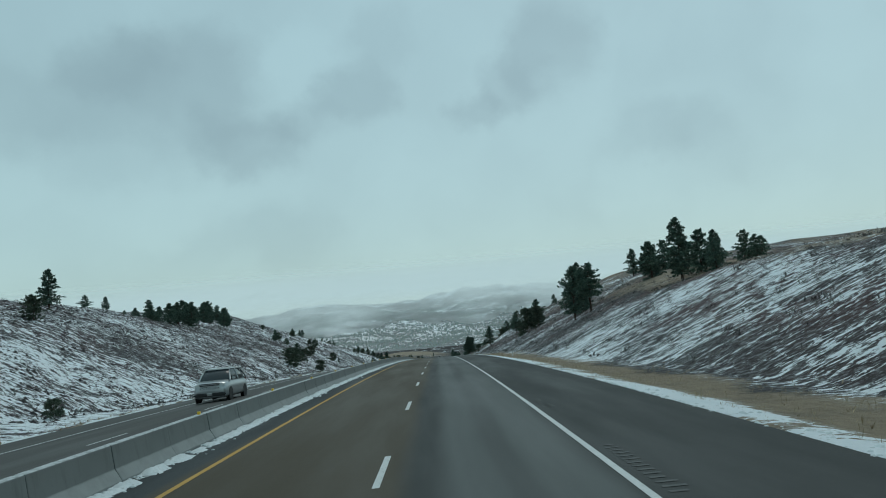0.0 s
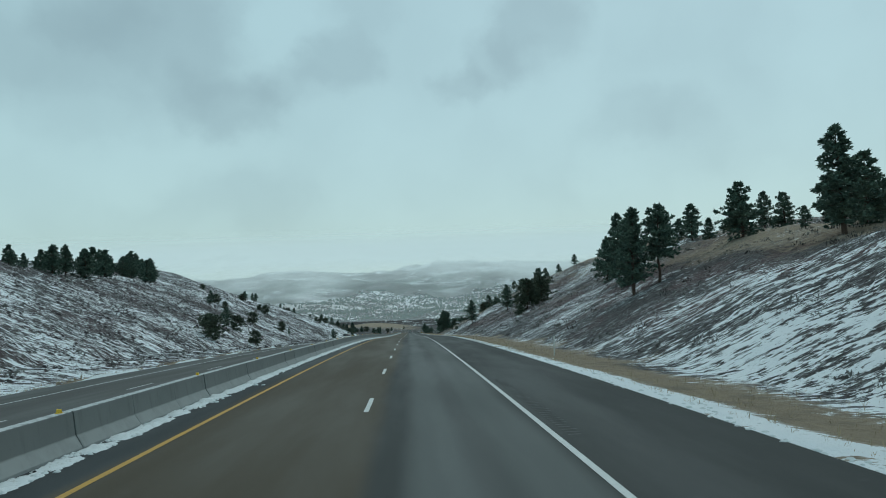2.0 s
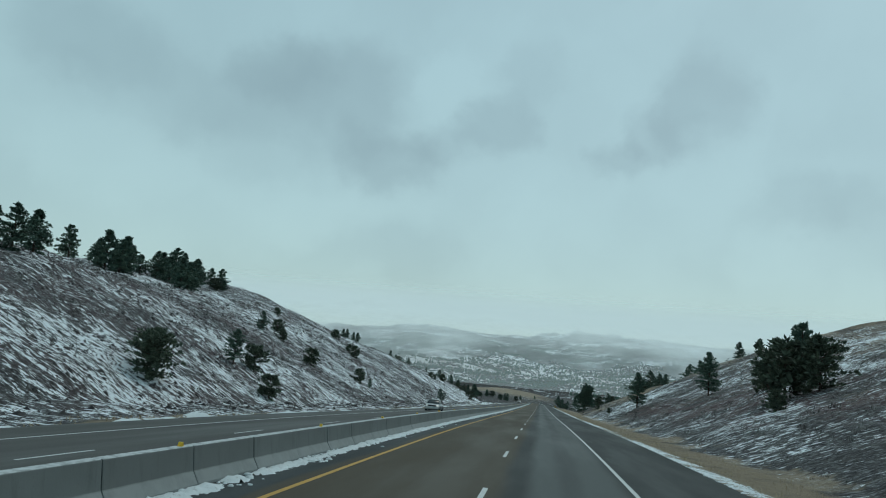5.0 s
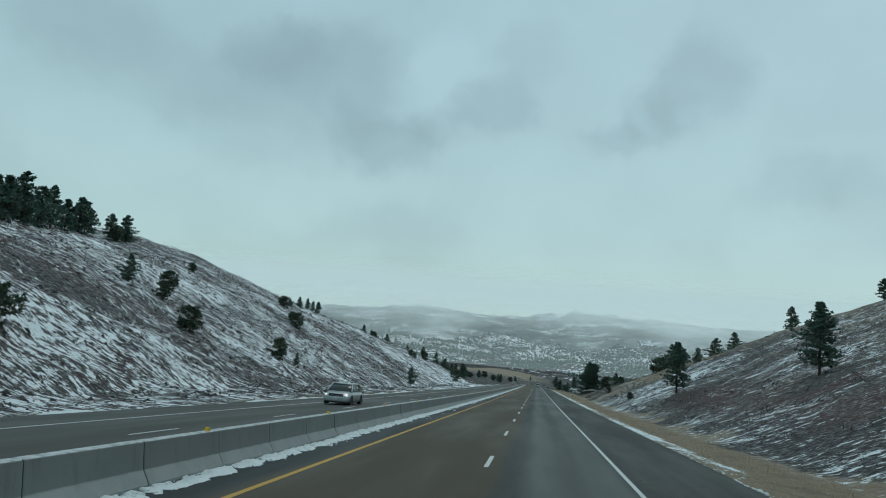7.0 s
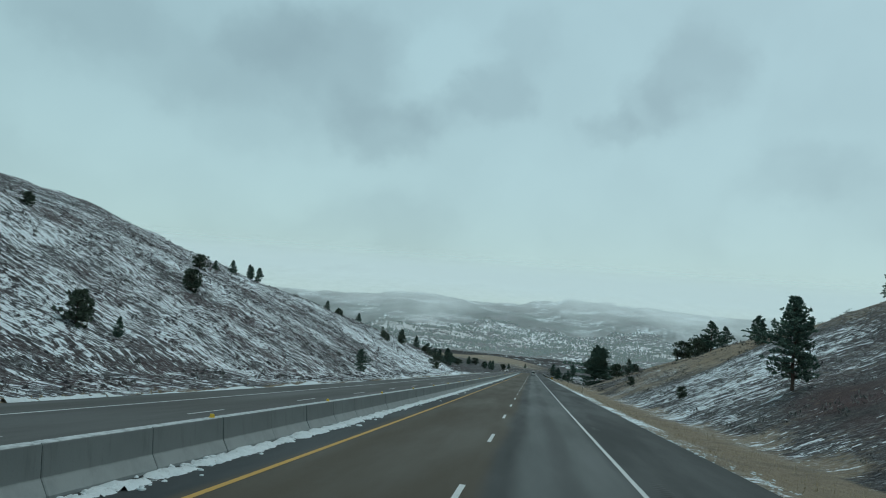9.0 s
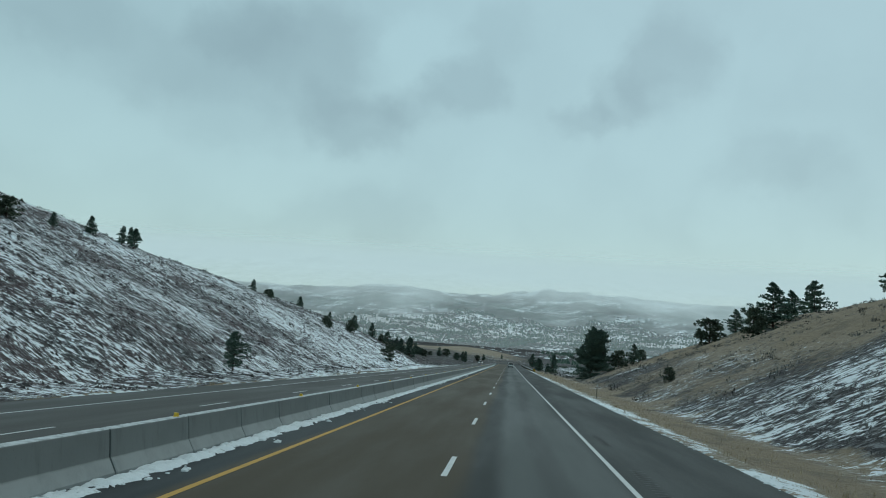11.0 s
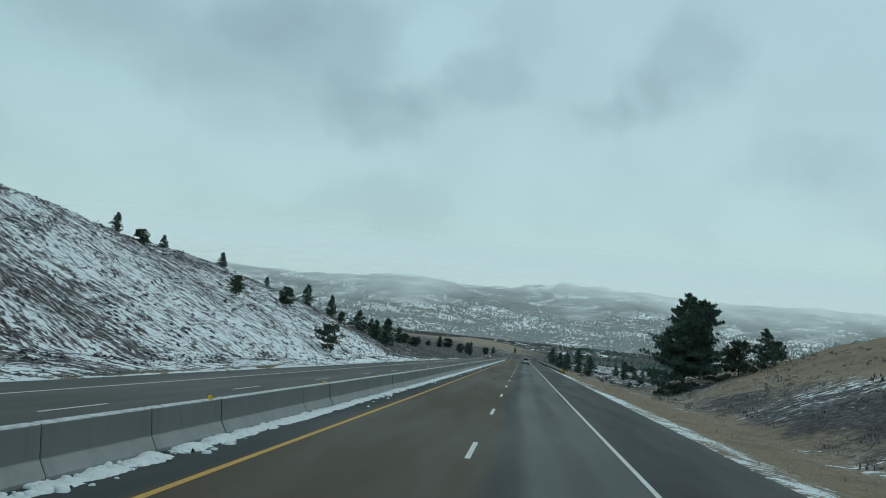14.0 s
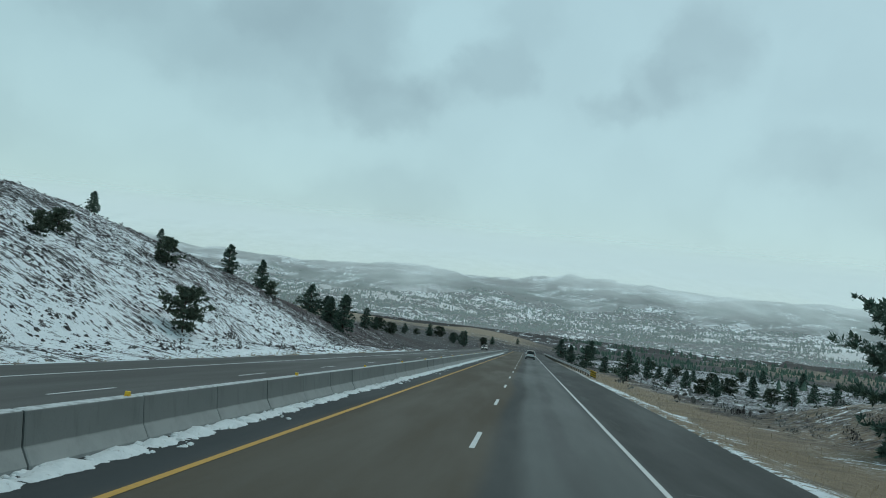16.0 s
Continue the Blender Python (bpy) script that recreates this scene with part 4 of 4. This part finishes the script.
tufts("sagebrush", scatter(9000, (13, 46), (5, 420), 7, clumped), 0.26, 18, SAGE, "grey-brown sagebrush scattered over the cut slope", "sagebrush", 8, 0.2, 0.085, 0.9)
tufts("sagebrush", scatter(9000, (10, 190), (400, 900), 9, clumped), 0.5, 7, SAGE, "grey sagebrush on the valley floor below the road", "sagebrush", 10, 0.25, 0.22, 0.8)
tufts("brushwood", scatter(1500, (-76, -21.5), (20, 520), 15, clumped), 0.30, 30, TWIGS, "dark bare winter brush on the cut slope", "brush", 16, 0.2, 0.09, 1.0)
tufts("brushwood", scatter(1900, (12.5, 60), (5, 420), 17, clumped), 0.30, 30, TWIGS, "dark bare winter brush on the cut slope", "brush", 18, 0.2, 0.09, 1.0)

tufts("juniper_scrub", scatter(2300, (16, 190), (415, 780), 19, clumped), 0.62, 30, JUNIPER, "dark green juniper scrub on the valley floor below the road", "scrub", 20, 0.12, 0.26, 1.15)


# low tussocks and stones of the cut slopes
def tussocks(name, n, xr, yr, size, seed, material, label):
    """Low ragged clumps, each a six-pointed tent longer down the slope than across it."""
    rng = np.random.RandomState(seed)
    x, y = rng.uniform(*xr, n), rng.uniform(*yr, n)
    m = wave_noise(x, y, 9, 3, seed) + rng.uniform(-0.7, 0.7, n) > -0.1
    x, y = x[m], y[m]
    n = len(x)
    z = land(x, y)
    s = size * rng.choice((0.5, 0.7, 0.9, 1.2, 1.7), n) * rng.uniform(0.8, 1.2, n)
    a = rng.uniform(0, 6.28, n)[:, None] + np.arange(6) * 1.0472
    r = s[:, None] * rng.uniform(0.45, 1.3, (n, 6))
    rx, ry = x[:, None] + 1.35 * r * np.cos(a), y[:, None] + 0.8 * r * np.sin(a)
    rim = np.stack([rx, ry, land(rx, ry) - 0.02], -1)
    top = np.stack([x, y, z + s * rng.uniform(0.45, 1.0, n)], -1)[:, None]
    verts = np.concatenate([top, rim], 1).reshape(-1, 3)
    i = (7 * np.arange(n))[:, None]
    k = np.arange(6)[None]
    faces = np.stack([i + 0 * k, i + 1 + k, i + 1 + (k + 1) % 6], -1).reshape(-1, 3)
    return tagged(mesh_object(name, verts.tolist(), faces.tolist(), material), label, "brush", kind="stuff")


TUSSOCK = needle_mat("dark_tussock", (0.030, 0.025, 0.028), (0.125, 0.112, 0.105))
tussocks("tussocks", 52000, (-74, -22.5), (20, 520), 0.125, 91, TUSSOCK, "dark dead tussocks standing out of the snowy slope")
tufts("tussocks", scatter(13000, (12.8, 36), (5, 400), 92, clumped), 0.13, 10, TUSSOCK, "dark dead tussocks on the cut slope", "brush", 93, 0.05, 0.10, 1.1)


# reflectors on the barrier
def reflector():
    root = new("barrier_reflector")
    bm = bmesh.new()
    bmesh.ops.create_cube(bm, size=1, matrix=Matrix.Diagonal((0.08, 0.13, 0.012, 1)))
    bmesh.ops.translate(bm, vec=(0, 0, 0.006), verts=bm.verts)
    part("base_plate", bm, YELLOW, root)
    bm = bmesh.new()
    bmesh.ops.create_cube(bm, size=1, matrix=Matrix.Translation((0, 0, 0.045)) @ Matrix.Diagonal((0.085, 0.08, 0.065, 1)))
    for v in bm.verts:
        if v.co.z > 0.05:
            v.co.y *= 0.55
    bmesh.ops.bevel(bm, geom=bm.edges[:], offset=0.008, segments=1, affect="EDGES")
    part("lens_housing", bm, YELLOW, root, "bright yellow reflective housing")
    return tagged(root, "small yellow reflector fixed on top of the barrier", "reflector", "barrier reflectors")


ref0 = reflector()
for i in range(-16, 36):
    y = 164.95 + 3 * PITCH * i
    z = float(paved_z(BARRIER_X, y)) + 0.73
    m = pose(BARRIER_X, y, z, 0, 0, random.uniform(-12, 12))
    if i == -16:
        ref0.matrix_basis = m
    else:
        copy_thing(ref0, m)


def delineator(x, y, shaft, label):
    root = new("delineator_post")
    bm = bmesh.new()
    tube(bm, [Vector((0, 0, -0.3)), Vector((0, 0, 0.6)), Vector((0.01, 0, 1.15))], [0.035, 0.033, 0.03], 6)
    part("post", bm, shaft, root)
    bm = bmesh.new()
    bmesh.ops.create_cube(bm, size=1, matrix=Matrix.Translation((0, -0.035, 1.05)) @ Matrix.Diagonal((0.085, 0.012, 0.16, 1)))
    part("reflector", bm, POST_WHITE, root, "white reflective plate")
    root.matrix_basis = pose(x, y, float(land(x, y)), 2, 1, 0)
    tagged(root, label, "post", "delineator posts")


POST_WHITE = plain("white_plastic", (0.62, 0.63, 0.62), 0.5, vary=0.1)
POST_STEEL = plain("weathered_steel", (0.13, 0.115, 0.09), 0.6, vary=0.3)
delineator(9.6, 86.5, POST_WHITE, "slim white delineator post in the dry grass")
delineator(8.4, 303.8, POST_STEEL, "slim brown steel delineator with a white plate")


# guardrail on the valley side
def guardrail(x, y0, y1):
    root = tagged(new("guardrail"), "galvanised steel guardrail on posts with a striped end marker", "guardrail")
    prof = [(0.0, 0.42), (0.045, 0.46), (0.045, 0.52), (0.0, 0.56), (0.0, 0.59), (0.045, 0.63), (0.045, 0.69), (0.0, 0.73)]
    ys = np.arange(y0, y1, 3.8)
    bm = bmesh.new()
    rows = []
    for y in ys:
        sink = -0.42 * max(0.0, 1 - (y - y0) / 8) ** 2
        rows.append([(bm.verts.new((x - a, y, float(paved_z(7, y)) + b + sink - 0.1)), bm.verts.new((x - a + 0.006, y, float(paved_z(7, y)) + b + sink - 0.1))) for a, b in prof])
    for r0, r1 in zip(rows, rows[1:]):
        for (a0, b0), (a1, b1), (c0, d0), (c1, d1) in zip(r0, r0[1:], r1, r1[1:]):
            bm.faces.new((a0, c0, c1, a1))
            bm.faces.new((b0, b1, d1, d0))
    part("beam", bm, STEEL, root, "corrugated steel beam")
    bm = bmesh.new()
    bmesh.ops.create_cube(bm, size=1, matrix=Matrix.Diagonal((0.15, 0.2, 1.5, 1)))
    bmesh.ops.bevel(bm, geom=bm.edges[:], offset=0.01, segments=1, affect="EDGES")
    me = bpy.data.meshes.new("post")
    bm.to_mesh(me)
    bm.free()
    me.materials.append(DARK_POST)
    for y in np.arange(y0 + 3, y1, 3.8):
        p = new("post", me)
        p.parent = root
        p.location = (x + 0.10, y, float(paved_z(7, y)) - 0.12)
    # striped end marker
    for k in range(6):
        bm = bmesh.new()
        bmesh.ops.create_cube(bm, size=1, matrix=pose(x, y0 - 0.3, float(paved_z(7, y0)) + 0.18 + 0.105 * k) @ pose(0, 0, 0, 0, 18, 0) @ Matrix.Diagonal((0.62, 0.02, 0.105, 1)))
        part("marker_stripe", bm, YELLOW if k % 2 else BLACK, root)
    return root


BLACK = plain("black_plastic", (0.014, 0.014, 0.015), 0.5, vary=0.2)
guardrail(7.75, 438, 640)


# ---- vehicles ----
PAINT_SILVER = plain("silver_car_paint", (0.42, 0.44, 0.45), 0.28, 0.55, vary=0.08)
PAINT_WHITE = plain("white_car_paint", (0.60, 0.61, 0.60), 0.3, 0.0, vary=0.1)
TYRE = plain("tyre_rubber", (0.016, 0.016, 0.017), 0.85, vary=0.3)
RIM = plain("alloy_rim", (0.36, 0.36, 0.37), 0.35, 0.8, vary=0.1)
RED_LENS = plain("red_lens", (0.30, 0.018, 0.014), 0.2, vary=0.1)
PLATE = plain("plate_blank", (0.55, 0.56, 0.55), 0.5, vary=0.05)


def glass_mat():
    n = Nodes("dark_glass", 0.05)
    n.color((0.025, 0.032, 0.036))
    return n.mat


def lamp_mat():
    n = Nodes("headlight_lens", 0.1)
    n.color((0.8, 0.82, 0.82))
    n.put(n.bsdf.inputs["Emission Color"], (1.0, 0.97, 0.9))
    n.bsdf.inputs["Emission Strength"].default_value = 0.7
    return n.mat


GLASS, LAMP = glass_mat(), lamp_mat()


def loft(stations, rnd=0.25):
    """Body shell from stations (y, half width low, half width high, z low, z high), rounded at the corners."""
    bm = bmesh.new()
    rings = []
    for y, wl, wh, z0, z1 in stations:
        h = z1 - z0
        r = rnd * min(h, 0.5)
        pts = [(-wl + r, z0), (-wl, z0 + r), (-(wl * 0.35 + wh * 0.65) - 0.02, z0 + h * 0.6), (-wh, z1 - r), (-wh + r * 1.3, z1)]
        pts = pts + [(-a, b) for a, b in pts[::-1]]
        rings.append([bm.verts.new((a, y, b)) for a, b in pts])
    n = len(rings[0])
    for r0, r1 in zip(rings, rings[1:]):
        for i in range(n):
            bm.faces.new((r0[i], r0[(i + 1) % n], r1[(i + 1) % n], r1[i]))
    bm.faces.new(rings[0][::-1])
    bm.faces.new(rings[-1])
    bmesh.ops.recalc_face_normals(bm, faces=bm.faces)
    for f in bm.faces:
        f.smooth = True
    return bm


def box(cx, cy, cz, sx, sy, sz, bevel=0.02):
    bm = bmesh.new()
    bmesh.ops.create_cube(bm, size=1, matrix=Matrix.Translation((cx, cy, cz)) @ Matrix.Diagonal((sx, sy, sz, 1)))
    bmesh.ops.bevel(bm, geom=bm.edges[:], offset=min(bevel, 0.3 * min(sx, sy, sz)), segments=2, affect="EDGES")
    return bm


def wheel(root, x, y, r, w):
    bm = bmesh.new()
    s = 1 if x > 0 else -1
    prof = [(r * 0.62, -w / 2), (r * 0.93, -w / 2), (r, -w / 2 + 0.03), (r, w / 2 - 0.03), (r * 0.93, w / 2), (r * 0.62, w / 2)]
    rings = [[bm.verts.new((x + b * s, y + a * math.cos(t), r + a * math.sin(t))) for a, b in prof] for t in (6.2832 * k / 20 for k in range(20))]
    for k in range(20):
        for i in range(5):
            bm.faces.new((rings[k][i], rings[k][i + 1], rings[(k + 1) % 20][i + 1], rings[(k + 1) % 20][i]))
    tyre = part("wheel", bm, TYRE, root, "black rubber tyre")
    bm = bmesh.new()
    for k in range(5):
        t = 6.2832 * k / 5
        bmesh.ops.create_cube(bm, size=1, matrix=Matrix.Translation((x + s * (w / 2 - 0.03), y, r)) @ pose(0, 0, 0, math.degrees(t), 0, 0) @ Matrix.Translation((0, 0, r * 0.32)) @ Matrix.Diagonal((0.03, 0.09, r * 0.64, 1)))
    bmesh.ops.create_cone(bm, cap_ends=True, segments=20, radius1=r * 0.63, radius2=r * 0.63, depth=w * 0.5, matrix=Matrix.Translation((x, y, r)) @ pose(0, 0, 0, 0, 90, 0))
    part("rim", bm, RIM, tyre, "alloy rim")


def car(name, paint_mat, ln, wd, ht, belt, hood, roof0, roof1, suv, lights_on, label):
    """A car with its nose to -y: body shell, glasshouse, roof, wheels, lamps and fittings."""
    root = new(name)
    w = wd / 2
    f0, r1 = -ln / 2, ln / 2
    clear = 0.26 if suv else 0.19
    nose = hood - 0.08
    tail = belt if suv else belt - 0.02
    st = [(f0, w * 0.80, w * 0.72, clear + 0.10, nose - 0.16), (f0 + 0.10, w * 0.94, w * 0.86, clear + 0.02, nose - 0.03), (f0 + 0.45, w, w * 0.93, clear, nose + 0.03),
          (roof0 - 0.75, w, w * 0.95, clear, hood + 0.03), (roof0 - 0.55, w, w * 0.95, clear, belt), (0.2, w, w * 0.95, clear, belt + 0.01),
          (r1 - 0.5, w, w * 0.94, clear, tail), (r1 - 0.12, w * 0.96, w * 0.88, clear + 0.05, tail - 0.03), (r1, w * 0.88, w * 0.80, clear + 0.15, tail - 0.12)]
    part("body", loft(st), paint_mat, root)
    top = ht
    gl = [(roof0 - 0.72, w * 0.88, w * 0.84, belt - 0.06, belt), (roof0 - 0.02, w * 0.93, w * 0.72, belt - 0.06, top - 0.05), (roof1, w * 0.93, w * 0.72, belt - 0.06, top - 0.05),
          (r1 - (0.16 if suv else 0.55), w * 0.88, w * (0.72 if suv else 0.80), belt - 0.08, belt + (0.10 if suv else 0.02))]
    part("glasshouse", loft(gl, 0.1), GLASS, root, "dark tinted windows")
    rf = [(roof0 - 0.10, w * 0.72, w * 0.66, top - 0.10, top - 0.045), (roof0 + 0.15, w * 0.745, w * 0.67, top - 0.09, top - 0.01), ((roof0 + roof1) / 2, w * 0.75, w * 0.68, top - 0.09, top), (roof1 + 0.05, w * 0.745, w * 0.67, top - 0.10, top - 0.02)]
    part("roof", loft(rf, 0.3), paint_mat, root)
    # pillars
    rear = r1 - (0.14 if suv else 0.5)
    for s in (-1, 1):
        for ya, yb in ((roof0 - 0.70, roof0), ((roof0 + roof1) / 2, (roof0 + roof1) / 2 - 0.05), (rear, roof1 + 0.02)):
            bm = bmesh.new()
            tube(bm, [Vector((s * w * 0.925, ya, belt - 0.05)), Vector((s * w * 0.83, (ya + yb) / 2, (belt + top) / 2)), Vector((s * w * 0.715, yb, top - 0.05))], [0.05, 0.045, 0.045], 5)
            part("pillar", bm, paint_mat, root)
        part("headlight", box(s * w * 0.70, f0 + 0.10, nose - 0.14, wd * 0.17, 0.16, 0.12 if not suv else 0.16, 0.04), LAMP if lights_on else PLATE, root, "clear headlight")
        part("tail_light", box(s * w * 0.80, r1 - 0.09, belt - 0.16, wd * 0.10, 0.14, 0.30 if suv else 0.16, 0.03), RED_LENS, root, "red tail light")
        part("mirror", box(s * (w + 0.08), roof0 - 0.45, belt + 0.08, 0.20, 0.10, 0.15, 0.04), paint_mat, root)
        rr = 0.37 if suv else 0.32
        wheel(root, s * (w - 0.11), f0 + 0.86, rr, 0.23)
        wheel(root, s * (w - 0.11), r1 - 0.88, rr, 0.23)
        for yy in (f0 + 0.86, r1 - 0.88):
            bm = bmesh.new()
            bmesh.ops.create_cone(bm, cap_ends=True, segments=24, radius1=rr + 0.06, radius2=rr + 0.06, depth=0.02, matrix=Matrix.Translation((s * (w - 0.002), yy, rr + 0.01)) @ pose(0, 0, 0, 0, 90, 0))
            part("wheel_arch", bm, BLACK, root, "dark wheel arch")
    part("grille", box(0, f0 + 0.05, nose - (0.22 if suv else 0.16), wd * (0.60 if suv else 0.56), 0.10, 0.38 if suv else 0.20, 0.05), BLACK, root, "black front grille")
    if suv:
        for k in range(4):
            part("grille_bar", box(0, f0 - 0.005, nose - 0.36 + 0.09 * k, wd * 0.58, 0.03, 0.035, 0.01), RIM, root, "chrome grille bar")
    part("front_bumper", box(0, f0 + 0.04, clear + 0.19, wd * 0.92, 0.22, 0.2, 0.06), BLACK if suv else paint_mat, root)
    part("rear_bumper", box(0, r1 - 0.05, clear + 0.22, wd * 0.92, 0.22, 0.2, 0.06), BLACK if suv else paint_mat, root)
    part("rear_window", box(0, r1 - (0.115 if suv else 0.5), belt + (0.26 if suv else 0.18), wd * 0.66, 0.03, 0.36 if suv else 0.25, 0.01), GLASS, root, "rear window")
    part("number_plate", box(0, r1 + 0.005, belt - 0.30, 0.32, 0.02, 0.16, 0.005), PLATE, root, "blank pale plate")
    part("number_plate", box(0, f0 - 0.06, clear + 0.22, 0.32, 0.02, 0.15, 0.005), PLATE, root, "blank pale plate")
    part("underbody", box(0, 0, clear + 0.05, wd * 0.8, ln * 0.9, 0.16, 0.03), BLACK, root)
    return tagged(root, label, "car")


def park(root, x, y, turn):
    a, b = float(paved_z(x, y - 1.4)), float(paved_z(x, y + 1.4))
    slope = math.degrees(math.atan2(b - a, 2.8))
    root.matrix_basis = pose(x, y, float(paved_z(x, y)) + 0.003, slope * (1 if turn == 0 else -1), 0, turn)


lead = car("sport_utility_car", PAINT_WHITE, 4.6, 1.82, 1.74, 1.05, 1.02, -0.62, 1.75, True, False, "older white sport utility car on the highway")
park(lead, 1.85, 511, 180)
suv = car("pickup_truck_car", PAINT_SILVER, 4.95, 2.0, 1.92, 1.22, 1.20, -0.75, 1.35, True, False, "large silver sport utility car on the opposite roadway")
park(suv, -12.2, 46.5, 0)
sedan = car("hatchback_car", PAINT_SILVER, 4.5, 1.82, 1.47, 0.95, 0.88, -0.62, 1.15, False, True, "silver compact car with its headlights on")
park(sedan, -12.0, 201.9, 0)
far_car = car("estate_car", PAINT_WHITE, 4.6, 1.82, 1.6, 1.0, 0.92, -0.6, 1.5, True, True, "small white car far off on the opposite roadway")
park(far_car, -12.1, 600, 0)


# ---- valley and mountain woods ----
def far_conifers(name, places, seed, label):
    """Distant conifers: each a ragged stack of two open cones."""
    rng = np.random.RandomState(seed)
    p = np.asarray(places)
    n = len(p)
    h = p[:, 3]
    w = h * rng.uniform(0.24, 0.42, n)
    rings = []
    for lo, hi, rad in ((0.02, 0.75, 1.0), (0.42, 1.0, 0.62)):
        a = rng.uniform(0, 6.28, n)[:, None] + np.arange(4) * 1.5708
        r = (w * rad)[:, None] * rng.uniform(0.7, 1.25, (n, 4))
        rings.append(np.stack([p[:, 0] + rng.normal(0, 0.03, n) * h, p[:, 1], p[:, 2] + hi * h], -1)[:, None])
        rings.append(np.stack([p[:, :1] + np.cos(a) * r, p[:, 1:2] + np.sin(a) * r, p[:, 2:3] + (lo + rng.uniform(-0.06, 0.06, (n, 4))) * h[:, None]], -1))
    verts = np.concatenate(rings, 1).reshape(-1, 3)
    i = (10 * np.arange(n))[:, None]
    k = np.arange(4)[None]
    faces = np.concatenate([np.stack([i + b + 0 * k, i + b + 1 + k, i + b + 1 + (k + 1) % 4], -1).reshape(-1, 3) for b in (0, 5)])
    return tagged(mesh_object(name, verts.tolist(), faces.tolist(), NEEDLES), label, "woods", kind="stuff")


def far_places(n, xr, yr, hr, seed, thick):
    rng = np.random.RandomState(seed)
    x, y = rng.uniform(*xr, n), rng.uniform(*yr, n)
    m = wave_noise(x, y, 170, 3, seed + 5) + rng.uniform(-0.7, 0.7, n) > thick
    x, y = x[m], y[m]
    return np.stack([x, y, land(x, y) - 0.2, rng.uniform(*hr, len(x))], -1).tolist()


far_conifers("far_woods", far_places(50000, (-900, 1500), (1620, 3000), (4, 9), 51, -0.1), 52, "dark conifer woods dotting the snowy mountainsides")
far_conifers("far_woods", far_places(5000, (45, 900), (950, 1600), (2.5, 6), 61, 0.05), 62, "scattered conifers on the valley flats")
far_conifers("far_woods", far_places(2600, (60, 620), (640, 1000), (1.6, 4.6), 71, 0.2), 72, "scattered junipers on the valley floor")


# ---- added sheet standing in for mist and haze before the mountains ----
def mist_haze_mat(name, low, high, z0, z1, z2, z3):
    """Mist and distance haze put into a pale sheet: its amount grows with height and ends at its top."""
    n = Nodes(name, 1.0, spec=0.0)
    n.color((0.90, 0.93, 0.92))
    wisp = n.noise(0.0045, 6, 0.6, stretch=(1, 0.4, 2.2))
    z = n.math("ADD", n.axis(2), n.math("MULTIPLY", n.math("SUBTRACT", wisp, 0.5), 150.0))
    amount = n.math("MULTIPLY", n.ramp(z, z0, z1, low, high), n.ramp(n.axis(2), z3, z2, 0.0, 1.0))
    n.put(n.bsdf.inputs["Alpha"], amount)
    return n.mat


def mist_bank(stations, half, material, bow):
    """A sloping see-through sheet for mist and haze through (y, z) stations, bowed towards the sides."""
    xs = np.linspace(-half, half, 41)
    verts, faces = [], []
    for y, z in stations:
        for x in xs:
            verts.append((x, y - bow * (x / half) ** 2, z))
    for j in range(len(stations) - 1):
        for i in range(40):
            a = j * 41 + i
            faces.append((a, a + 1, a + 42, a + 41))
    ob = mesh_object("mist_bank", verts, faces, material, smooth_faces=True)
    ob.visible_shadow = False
    return tagged(ob, "thin grey see-through sheet standing in for mist and haze before the mountains", "mist", kind="structure")


mist_bank([(1250, -24), (1450, 10), (1650, 50), (1850, 95), (2050, 145), (2250, 200), (2500, 270)], 2600, mist_haze_mat("thin_mist_haze", 0.24, 0.90, 5, 135, 150, 255), 300)
